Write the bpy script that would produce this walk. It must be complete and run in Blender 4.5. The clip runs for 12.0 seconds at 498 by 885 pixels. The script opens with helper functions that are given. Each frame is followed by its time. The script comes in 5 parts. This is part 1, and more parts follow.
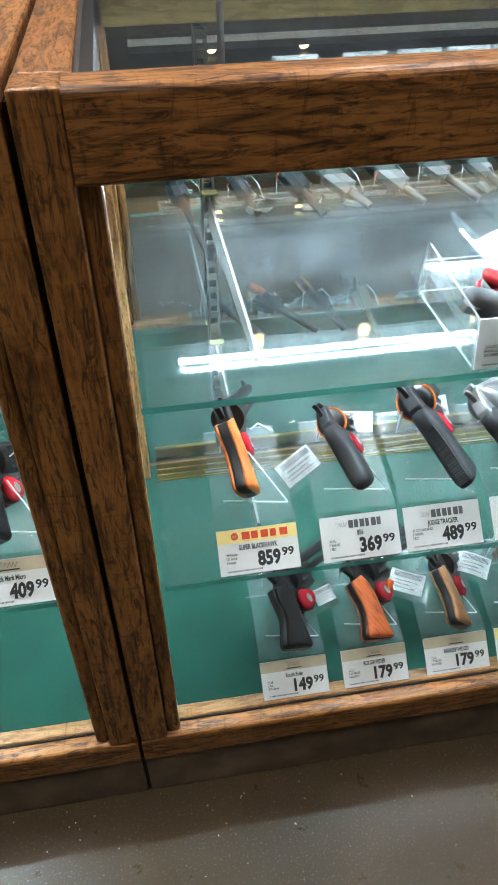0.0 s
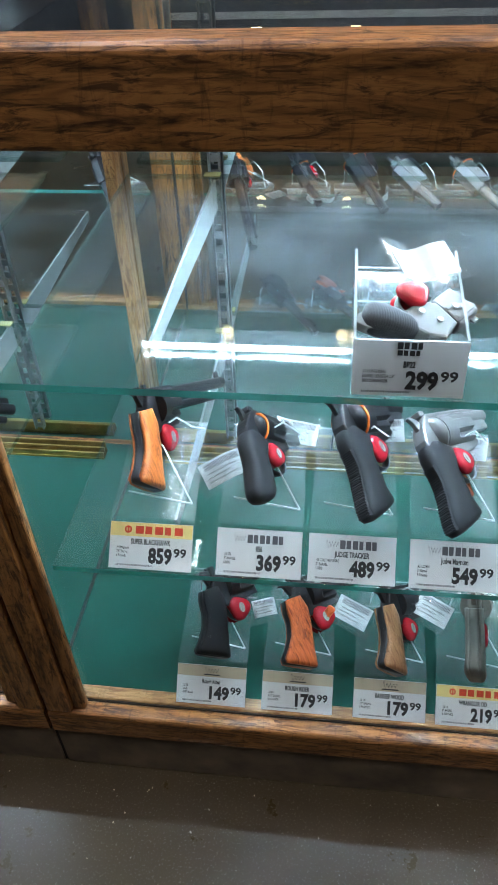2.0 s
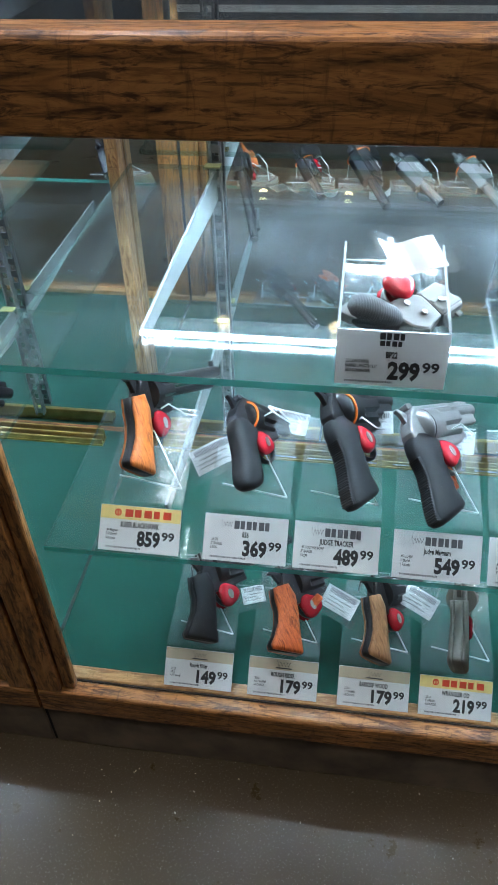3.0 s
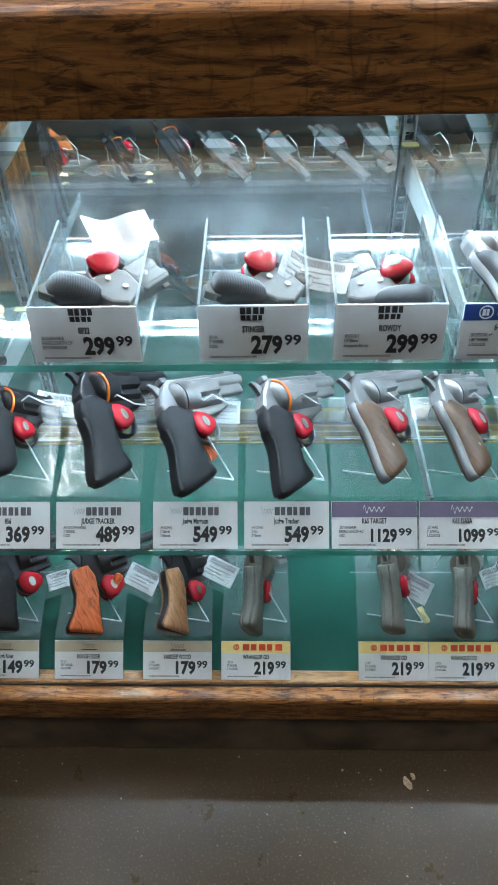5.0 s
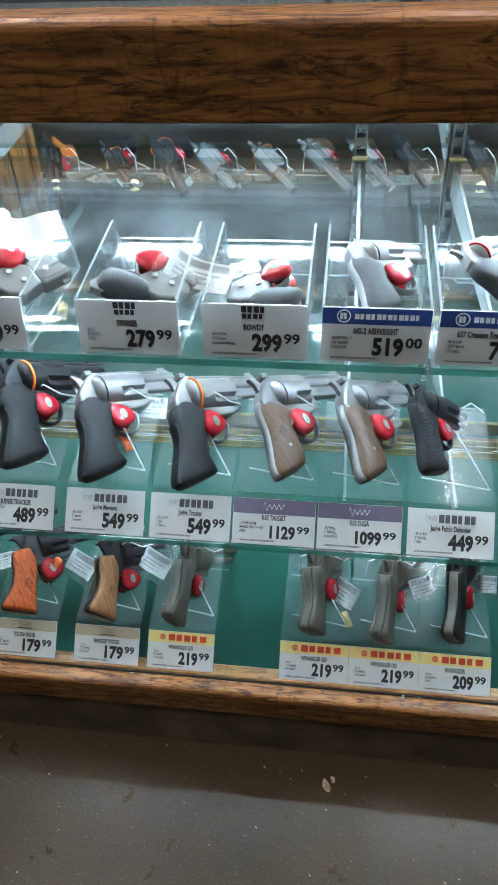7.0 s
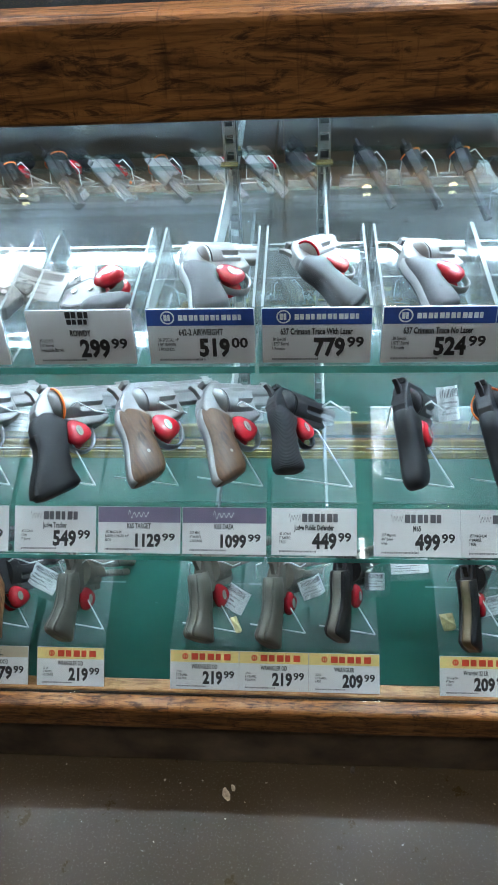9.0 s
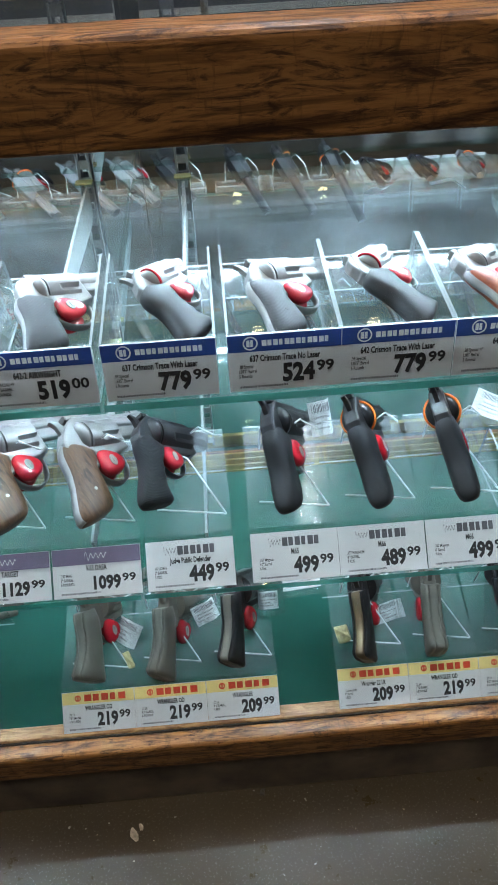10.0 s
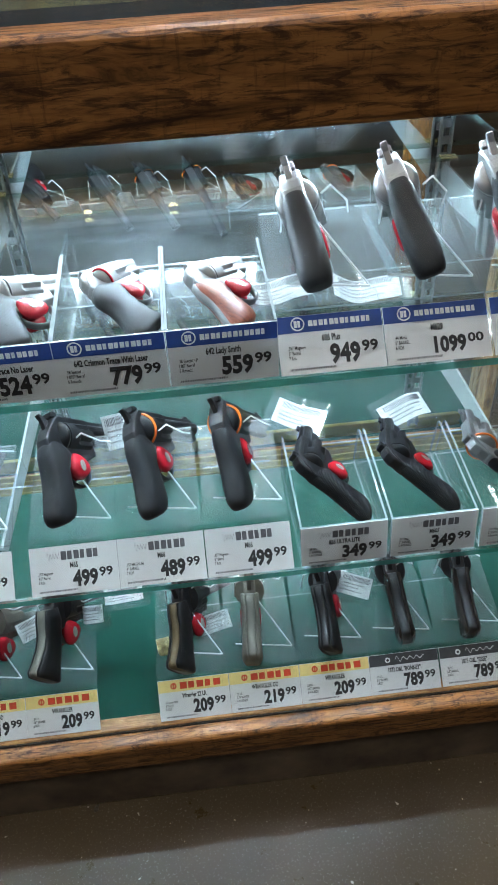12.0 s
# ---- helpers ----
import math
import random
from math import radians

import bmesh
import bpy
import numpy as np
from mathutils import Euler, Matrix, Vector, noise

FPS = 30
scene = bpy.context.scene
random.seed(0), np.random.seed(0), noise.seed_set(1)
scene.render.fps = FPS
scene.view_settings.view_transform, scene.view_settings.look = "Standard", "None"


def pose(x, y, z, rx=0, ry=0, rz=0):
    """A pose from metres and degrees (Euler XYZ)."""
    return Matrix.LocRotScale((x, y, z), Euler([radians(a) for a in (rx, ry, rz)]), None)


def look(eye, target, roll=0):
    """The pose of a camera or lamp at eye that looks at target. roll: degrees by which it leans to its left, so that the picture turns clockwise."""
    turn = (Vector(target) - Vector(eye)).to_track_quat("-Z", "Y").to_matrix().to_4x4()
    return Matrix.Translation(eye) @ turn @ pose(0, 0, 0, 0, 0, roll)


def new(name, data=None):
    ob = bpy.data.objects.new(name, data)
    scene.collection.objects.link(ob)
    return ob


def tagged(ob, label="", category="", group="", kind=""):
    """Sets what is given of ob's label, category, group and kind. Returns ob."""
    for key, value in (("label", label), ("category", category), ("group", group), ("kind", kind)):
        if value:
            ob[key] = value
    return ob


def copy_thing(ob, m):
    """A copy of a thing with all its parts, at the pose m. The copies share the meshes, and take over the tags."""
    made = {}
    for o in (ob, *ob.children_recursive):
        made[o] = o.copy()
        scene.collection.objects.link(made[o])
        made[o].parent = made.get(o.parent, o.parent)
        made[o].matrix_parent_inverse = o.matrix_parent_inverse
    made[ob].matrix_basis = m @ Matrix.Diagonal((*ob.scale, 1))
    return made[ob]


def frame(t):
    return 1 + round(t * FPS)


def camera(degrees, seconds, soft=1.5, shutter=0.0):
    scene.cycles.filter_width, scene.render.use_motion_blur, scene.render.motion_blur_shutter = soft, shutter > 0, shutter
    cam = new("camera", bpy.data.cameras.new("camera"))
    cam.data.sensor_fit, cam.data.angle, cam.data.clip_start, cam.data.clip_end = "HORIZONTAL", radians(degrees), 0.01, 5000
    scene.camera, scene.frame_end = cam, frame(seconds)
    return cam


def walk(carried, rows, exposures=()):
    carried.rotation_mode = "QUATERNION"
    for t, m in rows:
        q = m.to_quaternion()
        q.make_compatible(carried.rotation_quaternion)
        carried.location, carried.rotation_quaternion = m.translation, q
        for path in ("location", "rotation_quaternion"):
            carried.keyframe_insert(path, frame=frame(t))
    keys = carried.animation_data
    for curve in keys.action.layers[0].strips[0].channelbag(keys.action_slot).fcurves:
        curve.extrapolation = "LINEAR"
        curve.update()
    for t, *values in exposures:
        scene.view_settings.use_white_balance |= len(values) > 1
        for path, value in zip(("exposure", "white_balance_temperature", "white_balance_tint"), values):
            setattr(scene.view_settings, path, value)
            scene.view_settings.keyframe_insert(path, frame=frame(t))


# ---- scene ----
cam = camera(37.3, 12.0)
PATH = [
    (0, (0.085, -0.565, 1.179), (0.312, 0.954, -0.101), -1.1),
    (0.5, (0.137, -0.525, 1.174), (0.362, 0.99, -0.111), -0.8),
    (1, (0.178, -0.507, 1.175), (0.253, 1.019, -0.116), -1.1),
    (1.5, (0.294, -0.518, 1.165), (0.18, 1.008, -0.123), -2.4),
    (2, (0.397, -0.526, 1.155), (0.179, 0.98, -0.143), -2.6),
    (2.5, (0.426, -0.537, 1.155), (0.188, 0.962, -0.146), -2.2),
    (3, (0.422, -0.54, 1.157), (0.183, 0.954, -0.15), -1.7),
    (3.5, (0.448, -0.563, 1.163), (0.258, 0.929, -0.155), -0.8),
    (3.7, (0.467, -0.575, 1.162), (0.353, 0.919, -0.163), -0.1),
    (5.3, (0.674, -0.536, 1.15), (0.614, 0.948, -0.19), -1.8),
    (5.5, (0.694, -0.537, 1.151), (0.613, 0.946, -0.188), -1.9),
    (6, (0.749, -0.55, 1.159), (0.597, 0.939, -0.167), -2.4),
    (6.5, (0.797, -0.564, 1.156), (0.582, 0.927, -0.159), -2.7),
    (6.7, (0.812, -0.568, 1.155), (0.577, 0.923, -0.157), -2.8),
    (8.3, (0.92, -0.566, 1.137), (0.717, 0.955, -0.146), -3.4),
    (8.5, (0.936, -0.568, 1.137), (0.726, 0.95, -0.149), -3.7),
    (9, (0.962, -0.559, 1.137), (0.815, 0.967, -0.147), -3.4),
    (9.5, (0.96, -0.525, 1.142), (0.978, 1.006, -0.146), -2.5),
    (10, (1.029, -0.512, 1.143), (1.086, 1.007, -0.156), -3.1),
    (10.5, (1.13, -0.521, 1.135), (1.174, 0.988, -0.177), -3.7),
    (11, (1.179, -0.537, 1.136), (1.196, 0.979, -0.168), -3.7),
    (11.5, (1.226, -0.546, 1.138), (1.265, 0.982, -0.152), -3.6),
    (12, (1.27, -0.541, 1.136), (1.375, 0.998, -0.136), -3.5),
]
walk(cam, [(t, look(eye, target, roll)) for t, eye, target, roll in PATH],
     [(t, e, k, 15) for t, e, k in ((0.0, 0.90, 6550), (1.2, 0.64, 6150), (2.5, 0.50, 5900), (6.0, 0.44, 6150), (9.0, 0.40, 6150), (12.0, 0.48, 6200))])

# ---- world and light ----
world = bpy.data.worlds.new("world")
scene.world = world
world.use_nodes = True
world.node_tree.nodes["Background"].inputs[0].default_value = (0.5, 0.55, 0.6, 1)
world.node_tree.nodes["Background"].inputs[1].default_value = 0.02
TUBE_POWER, CEILING_POWER = 440.0, 52.0
scene.cycles.transparent_max_bounces = 40
scene.cycles.max_bounces = 14
scene.cycles.glossy_bounces = 8
scene.cycles.transmission_bounces = 12

# ---- materials ----


def material(name):
    m = bpy.data.materials.new(name)
    m.use_nodes = True
    m.node_tree.nodes.clear()
    out = m.node_tree.nodes.new("ShaderNodeOutputMaterial")
    return m, m.node_tree.nodes, m.node_tree.links, out


def coords(n, l, scale, rot=(0, 0, 0)):
    tc, mp = n.new("ShaderNodeTexCoord"), n.new("ShaderNodeMapping")
    mp.inputs["Scale"].default_value = scale
    mp.inputs["Rotation"].default_value = rot
    l.new(tc.outputs["Object"], mp.inputs["Vector"])
    return mp.outputs[0]


def noise_tex(n, l, vec, scale, detail=4, rough=0.55, distort=0.0):
    t = n.new("ShaderNodeTexNoise")
    t.inputs["Scale"].default_value, t.inputs["Detail"].default_value = scale, detail
    t.inputs["Roughness"].default_value, t.inputs["Distortion"].default_value = rough, distort
    l.new(vec, t.inputs["Vector"])
    return t.outputs["Fac"]


def ramp(n, l, fac, stops):
    r = n.new("ShaderNodeValToRGB")
    while len(r.color_ramp.elements) < len(stops):
        r.color_ramp.elements.new(0.5)
    for e, (p, c) in zip(r.color_ramp.elements, stops):
        e.position, e.color = p, (*c, 1) if len(c) == 3 else c
    l.new(fac, r.inputs["Fac"])
    return r.outputs["Color"]


def mix_rgb(n, l, fac, a, b, mode="MIX"):
    x = n.new("ShaderNodeMix")
    x.data_type, x.blend_type = "RGBA", mode
    for sock, v in ((x.inputs[0], fac), (x.inputs[6], a), (x.inputs[7], b)):
        if hasattr(v, "is_linked"):
            l.new(v, sock)
        else:
            sock.default_value = v if isinstance(v, float) else (*v, 1)
    return x.outputs[2]


def bump(n, l, height, strength, distance):
    b = n.new("ShaderNodeBump")
    b.inputs["Strength"].default_value, b.inputs["Distance"].default_value = strength, distance
    l.new(height, b.inputs["Height"])
    return b.outputs[0]


def principled(n, l, out, rough=0.5, metal=0.0, spec=0.5):
    p = n.new("ShaderNodeBsdfPrincipled")
    p.inputs["Roughness"].default_value, p.inputs["Metallic"].default_value = rough, metal
    p.inputs["Specular IOR Level"].default_value = spec
    l.new(p.outputs[0], out.inputs[0])
    return p


def plain(name, colour, rough=0.5, metal=0.0, vary=0.12, scale=60, relief=0.0, grain=400, spec=0.5):
    """A painted, moulded or metal surface with faint stains and grain."""
    m, n, l, out = material(name)
    p = principled(n, l, out, rough, metal, spec)
    vec = coords(n, l, (1, 1, 1))
    big, fine = noise_tex(n, l, vec, scale), noise_tex(n, l, vec, grain, 2)
    dark = tuple(c * (1 - 2 * vary) for c in colour)
    lite = tuple(min(1, c * (1 + vary)) for c in colour)
    col = ramp(n, l, big, [(0.3, dark), (0.7, lite)])
    l.new(col, p.inputs["Base Color"])
    rr = n.new("ShaderNodeMapRange")
    rr.inputs[3].default_value, rr.inputs[4].default_value = max(0.02, rough - 0.08), min(1, rough + 0.1)
    l.new(big, rr.inputs[0])
    l.new(rr.outputs[0], p.inputs["Roughness"])
    if relief:
        l.new(bump(n, l, fine, relief, 0.0006), p.inputs["Normal"])
    return m


def oak(name, axis, dark=(0.030, 0.011, 0.004), mid=(0.205, 0.085, 0.0215), lite=(0.36, 0.156, 0.042), rough=0.40):
    """Dark stained oak, its grain running along one axis, with open pores and ray flecks across it."""
    m, n, l, out = material(name)
    p = principled(n, l, out, rough, 0, 0.3)
    long_ = {"x": (1.2, 9, 9), "y": (9, 1.2, 9), "z": (9, 9, 1.2)}[axis]
    fine_ = {"x": (16, 190, 190), "y": (190, 16, 190), "z": (190, 190, 16)}[axis]
    crack_ = {"x": (24, 120, 120), "y": (120, 24, 120), "z": (120, 120, 24)}[axis]
    cross_ = {"x": (95, 20, 20), "y": (20, 95, 20), "z": (20, 20, 95)}[axis]
    rings = noise_tex(n, l, coords(n, l, long_), 4.0, 7, 0.62, 1.8)
    pores = noise_tex(n, l, coords(n, l, fine_), 1.0, 5, 0.65, 0.4)
    cracks = noise_tex(n, l, coords(n, l, crack_), 1.0, 6, 0.68, 1.3)
    flecks = noise_tex(n, l, coords(n, l, cross_), 1.0, 4, 0.6, 1.2)
    c1 = ramp(n, l, rings, [(0.30, dark), (0.42, mid), (0.55, lite), (0.63, mid), (0.74, tuple(c * 0.6 for c in mid))])
    c2 = mix_rgb(n, l, ramp(n, l, flecks, [(0.56, (0, 0, 0)), (0.72, (0.6,) * 3)]), c1, tuple(c * 0.28 for c in mid))
    c3 = mix_rgb(n, l, ramp(n, l, cracks, [(0.38, (0.8,) * 3), (0.50, (0, 0, 0))]), c2, dark)
    c4 = mix_rgb(n, l, ramp(n, l, pores, [(0.34, (0.7,) * 3), (0.46, (0, 0, 0))]), c3, dark)
    l.new(c4, p.inputs["Base Color"])
    both = mix_rgb(n, l, 0.5, cracks, pores)
    l.new(bump(n, l, both, 0.5, 0.0016), p.inputs["Normal"])
    l.new(ramp(n, l, cracks, [(0.3, (0.6,) * 3), (0.6, (rough,) * 3)]), p.inputs["Roughness"])
    p.inputs["Coat Weight"].default_value, p.inputs["Coat Roughness"].default_value = 0.4, 0.25
    return m


def clear(name, tint, ior=1.49, smudge=0.0, rough=0.02, haze=0.0):
    """Clear sheet: light passes straight, the surface mirrors by its Fresnel gloss; haze is dust and scratches, on the
    shelves also a painted veil of light.
    """
    m, n, l, out = material(name)
    t, g, lw, mx = (n.new("ShaderNode" + k) for k in ("BsdfTransparent", "BsdfGlossy", "LayerWeight", "MixShader"))
    t.inputs[0].default_value = (*tint, 1)
    g.inputs["Roughness"].default_value = rough
    lw.inputs[0].default_value = 0.5
    f0 = ((ior - 1) / (ior + 1)) ** 2
    pw, ma = n.new("ShaderNodeMath"), n.new("ShaderNodeMath")
    pw.operation, ma.operation = "POWER", "MULTIPLY_ADD"
    pw.inputs[1].default_value, ma.inputs[1].default_value, ma.inputs[2].default_value = 5.0, 1 - f0, f0
    l.new(lw.outputs["Facing"], pw.inputs[0])
    l.new(pw.outputs[0], ma.inputs[0])
    l.new(ma.outputs[0], mx.inputs[0])
    l.new(t.outputs[0], mx.inputs[1])
    l.new(g.outputs[0], mx.inputs[2])
    last = mx
    if haze:
        d, mx2 = n.new("ShaderNodeBsdfDiffuse"), n.new("ShaderNodeMixShader")
        d.inputs[0].default_value = (0.72, 0.82, 0.86, 1)
        vec = coords(n, l, (1, 1, 1))
        streak = noise_tex(n, l, coords(n, l, (60, 4, 10), (0, 0, 0.6)), 2.5, 6, 0.7, 1.0)
        cloud = noise_tex(n, l, vec, 7, 5, 0.6)
        f1 = ramp(n, l, streak, [(0.55, (0, 0, 0)), (0.75, (haze, haze, haze))])
        f2 = ramp(n, l, cloud, [(0.4, (haze * 0.15,) * 3), (0.75, (haze,) * 3)])
        both = mix_rgb(n, l, 1.0, f1, f2, "ADD")
        l.new(both, mx2.inputs[0])
        l.new(mx.outputs[0], mx2.inputs[1])
        l.new(d.outputs[0], mx2.inputs[2])
        last = mx2
    l.new(last.outputs[0], out.inputs[0])
    return m


def sheet_edge(name, colour, clearness, rough=0.15):
    """The cut edge of a clear sheet, which gathers and scatters light."""
    m, n, l, out = material(name)
    p = n.new("ShaderNodeBsdfPrincipled")
    p.inputs["Base Color"].default_value = (*colour, 1)
    p.inputs["Roughness"].default_value = rough
    t, mx = n.new("ShaderNodeBsdfTransparent"), n.new("ShaderNodeMixShader")
    t.inputs[0].default_value = (*[min(1, 0.4 + c) for c in colour], 1)
    mx.inputs[0].default_value = clearness
    l.new(p.outputs[0], mx.inputs[1])
    l.new(t.outputs[0], mx.inputs[2])
    l.new(mx.outputs[0], out.inputs[0])
    return m


def glow(name, colour, strength):
    m, n, l, out = material(name)
    e = n.new("ShaderNodeEmission")
    e.inputs[0].default_value, e.inputs[1].default_value = (*colour, 1), strength
    l.new(e.outputs[0], out.inputs[0])
    return m


def mirror_glass(name):
    m, n, l, out = material(name)
    p = principled(n, l, out, 0.0, 1.0)
    vec = coords(n, l, (1, 1, 1))
    smear = noise_tex(n, l, coords(n, l, (9, 3, 3), (0, 0.5, 0)), 3, 6, 0.7, 1.5)
    l.new(ramp(n, l, noise_tex(n, l, vec, 3), [(0.3, (0.74, 0.79, 0.82)), (0.7, (0.80, 0.84, 0.86))]), p.inputs["Base Color"])
    l.new(ramp(n, l, smear, [(0.6, (0.0,) * 3), (0.95, (0.006,) * 3)]), p.inputs["Roughness"])
    return m


def concrete(name):
    m, n, l, out = material(name)
    p = principled(n, l, out, 0.35, 0, 0.26)
    vec = coords(n, l, (1, 1, 1))
    a, b, c = noise_tex(n, l, vec, 1.6, 8, 0.65, 0.5), noise_tex(n, l, vec, 14, 8, 0.7), noise_tex(n, l, vec, 300, 3)
    col = mix_rgb(n, l, b, ramp(n, l, a, [(0.3, (0.028, 0.0185, 0.0080)), (0.7, (0.056, 0.040, 0.0190))]), (0.039, 0.0272, 0.0126))
    col = mix_rgb(n, l, ramp(n, l, c, [(0.3, (0.45,) * 3), (0.42, (0, 0, 0))]), col, (0.15, 0.135, 0.115))
    specks = noise_tex(n, l, vec, 90, 1)
    col = mix_rgb(n, l, ramp(n, l, specks, [(0.75, (0, 0, 0)), (0.8, (0.5,) * 3)]), col, (0.5, 0.48, 0.44))
    l.new(col, p.inputs["Base Color"])
    l.new(ramp(n, l, b, [(0.3, (0.24,) * 3), (0.7, (0.42,) * 3)]), p.inputs["Roughness"])
    l.new(bump(n, l, b, 0.12, 0.002), p.inputs["Normal"])
    return m


def felt(name):
    m, n, l, out = material(name)
    p = principled(n, l, out, 0.95, 0, 0.1)
    vec = coords(n, l, (1, 1, 1))
    a, b = noise_tex(n, l, vec, 9, 5), noise_tex(n, l, vec, 900, 2)
    c = ramp(n, l, a, [(0.3, (0.002, 0.055, 0.038)), (0.7, (0.004, 0.085, 0.06))])
    l.new(mix_rgb(n, l, b, c, (0.002, 0.04, 0.028)), p.inputs["Base Color"])
    p.inputs["Sheen Weight"].default_value = 0.3
    l.new(bump(n, l, b, 0.5, 0.001), p.inputs["Normal"])
    return m


def ribbed(name, colour, pitch, axis, rough=0.6, depth=0.45):
    """Rubber with moulded ribs or chequering."""
    m, n, l, out = material(name)
    p = principled(n, l, out, rough, 0, 0.14)
    w = n.new("ShaderNodeTexWave")
    w.bands_direction = axis
    w.inputs["Scale"].default_value = 0.314 / pitch
    l.new(coords(n, l, (1, 1, 1)), w.inputs["Vector"])
    big = noise_tex(n, l, coords(n, l, (1, 1, 1)), 50)
    l.new(ramp(n, l, big, [(0.3, tuple(c * 0.8 for c in colour)), (0.7, tuple(c * 1.2 for c in colour))]), p.inputs["Base Color"])
    l.new(bump(n, l, w.outputs["Fac"], depth, 0.0006), p.inputs["Normal"])
    return m


def figured(name, dark, lite, scale=45, rough=0.35):
    """Grip wood with a bold figure along the handle."""
    m, n, l, out = material(name)
    p = principled(n, l, out, rough + 0.1, 0, 0.25)
    a = noise_tex(n, l, coords(n, l, (1, 1.6, 0.28)), scale * 1.6, 4, 0.6, 2.2)
    b = noise_tex(n, l, coords(n, l, (1, 1, 0.15)), scale * 9, 3)
    c = ramp(n, l, a, [(0.35, dark), (0.5, lite), (0.6, tuple((x + y) / 2 for x, y in zip(dark, lite))), (0.7, lite)])
    l.new(mix_rgb(n, l, ramp(n, l, b, [(0.35, (0.5,) * 3), (0.5, (0, 0, 0))]), c, dark), p.inputs["Base Color"])
    p.inputs["Coat Weight"].default_value = 0.06
    return m


OAK_X, OAK_Y, OAK_Z = oak("oak_along_x", "x"), oak("oak_along_y", "y"), oak("oak_along_z", "z")
PALE_X = oak("pale_oak_x", "x", (0.3, 0.22, 0.08), (0.5, 0.42, 0.18), (0.62, 0.55, 0.26), 0.5)
BACK_Z = oak("back_oak_z", "z", (0.14, 0.06, 0.02), (0.36, 0.19, 0.07), (0.5, 0.29, 0.12), 0.45)
GAP = plain("black_gap", (0.01, 0.009, 0.008), 0.8)
TOE = plain("scuffed_toe_board", (0.165, 0.118, 0.074), 0.55, 0, 0.3, 14, 0.3)
BACK_X = oak("ledge_oak_x", "x", (0.16, 0.07, 0.022), (0.30, 0.15, 0.05), (0.42, 0.23, 0.085), 0.45)
PANE = clear("pane_glass", (0.97, 0.985, 0.98), 1.4, haze=0.004)
# Haze beyond real scratches: a pale veil standing in for light and reflections.
SHELF = clear("shelf_glass", (0.94, 0.975, 0.975), 1.5, haze=0.042, rough=0.0)
SHELF_UNDER = clear("shelf_glass_underside", (0.97, 0.99, 0.985), 1.08)
SHELF_EDGE = sheet_edge("shelf_glass_edge", (0.08, 0.40, 0.34), 0.45)
SHELF_BACK = sheet_edge("shelf_glass_back_edge", (0.25, 0.40, 0.36), 0.86)
ACRYLIC = clear("acrylic", (0.975, 0.985, 0.985), 1.45, haze=0.018, rough=0.02)
RAMP = clear("scuffed_acrylic", (0.96, 0.975, 0.975), 1.32, haze=0.065, rough=0.12)
TRAY_BED = clear("tray_bed", (0.97, 0.98, 0.98), 1.12, haze=0.02, rough=0.1)
CRADLE_EDGE = sheet_edge("cradle_edge", (0.72, 0.78, 0.78), 0.30, 0.12)
ACRYLIC_EDGE = sheet_edge("acrylic_edge", (0.58, 0.66, 0.67), 0.62, 0.12)
MIRROR = mirror_glass("mirror")
FELT = felt("green_felt")
CONCRETE = concrete("concrete_floor")
STEEL = plain("satin_steel", (0.55, 0.56, 0.56), 0.32, 0.9, 0.1, 90)
CLIP = sheet_edge("yellowed_clip", (0.45, 0.46, 0.25), 0.5)
KEYPLATE = plain("dull_key_plate", (0.28, 0.27, 0.24), 0.4, 0.4)
TROUGH = plain("grey_trough", (0.08, 0.08, 0.085), 0.6)
BRASS = plain("brass", (0.46, 0.34, 0.11), 0.34, 0.9, 0.15, 40)
ZINC = plain("zinc_upright", (0.3, 0.32, 0.33), 0.35, 0.85)
BRACKET = plain("bracket_white", (0.27, 0.30, 0.30), 0.5)
TUBE = glow("lit_tube", (0.68, 0.90, 1.0), TUBE_POWER)
CEIL_GLOW = glow("ceiling_tube", (1.0, 0.95, 0.88), CEILING_POWER)
CAP_GLOW = glow("warm_cap", (1.0, 0.74, 0.34), 16.0)
WHITE_METAL = plain("white_enamel", (0.75, 0.76, 0.74), 0.4)
PAPER = plain("white_card", (0.66, 0.665, 0.66), 0.55, 0, 0.03, 20)
INK = plain("black_ink", (0.012, 0.012, 0.013), 0.6)
GREY_INK = plain("grey_ink", (0.10, 0.10, 0.11), 0.6)
WHITE_INK = plain("white_ink", (0.78, 0.78, 0.78), 0.6)
RED_INK = plain("red_ink", (0.62, 0.05, 0.01), 0.6)
BLUE_INK = plain("blue_ink", (0.02, 0.12, 0.45), 0.6)
GOLD = plain("gold_band", (0.80, 0.62, 0.22), 0.55, 0, 0.05)
TAN = plain("tan_band", (0.46, 0.38, 0.26), 0.55, 0, 0.05)
PLUM = plain("plum_band", (0.15, 0.12, 0.19), 0.55, 0, 0.06)
NAVY = plain("navy_band", (0.012, 0.05, 0.24), 0.5, 0, 0.06)
SLATE = plain("slate_band", (0.045, 0.045, 0.05), 0.55)
RUBBER = plain("black_rubber", (0.0105, 0.011, 0.0125), 0.56, 0, 0.15, 70, 0.25, 900, 0.16)
RIBBED = ribbed("ribbed_rubber", (0.009, 0.0095, 0.011), 0.0021, "Z")
CHEQUER = ribbed("chequered_rubber", (0.024, 0.0255, 0.028), 0.0017, "DIAGONAL", 0.55, 0.16)
BLUED = plain("blued_steel", (0.013, 0.0135, 0.016), 0.38, 0.4, 0.2, 60)
STAINLESS = plain("stainless", (0.20, 0.20, 0.20), 0.36, 0.65, 0.08, 60, 0.1)
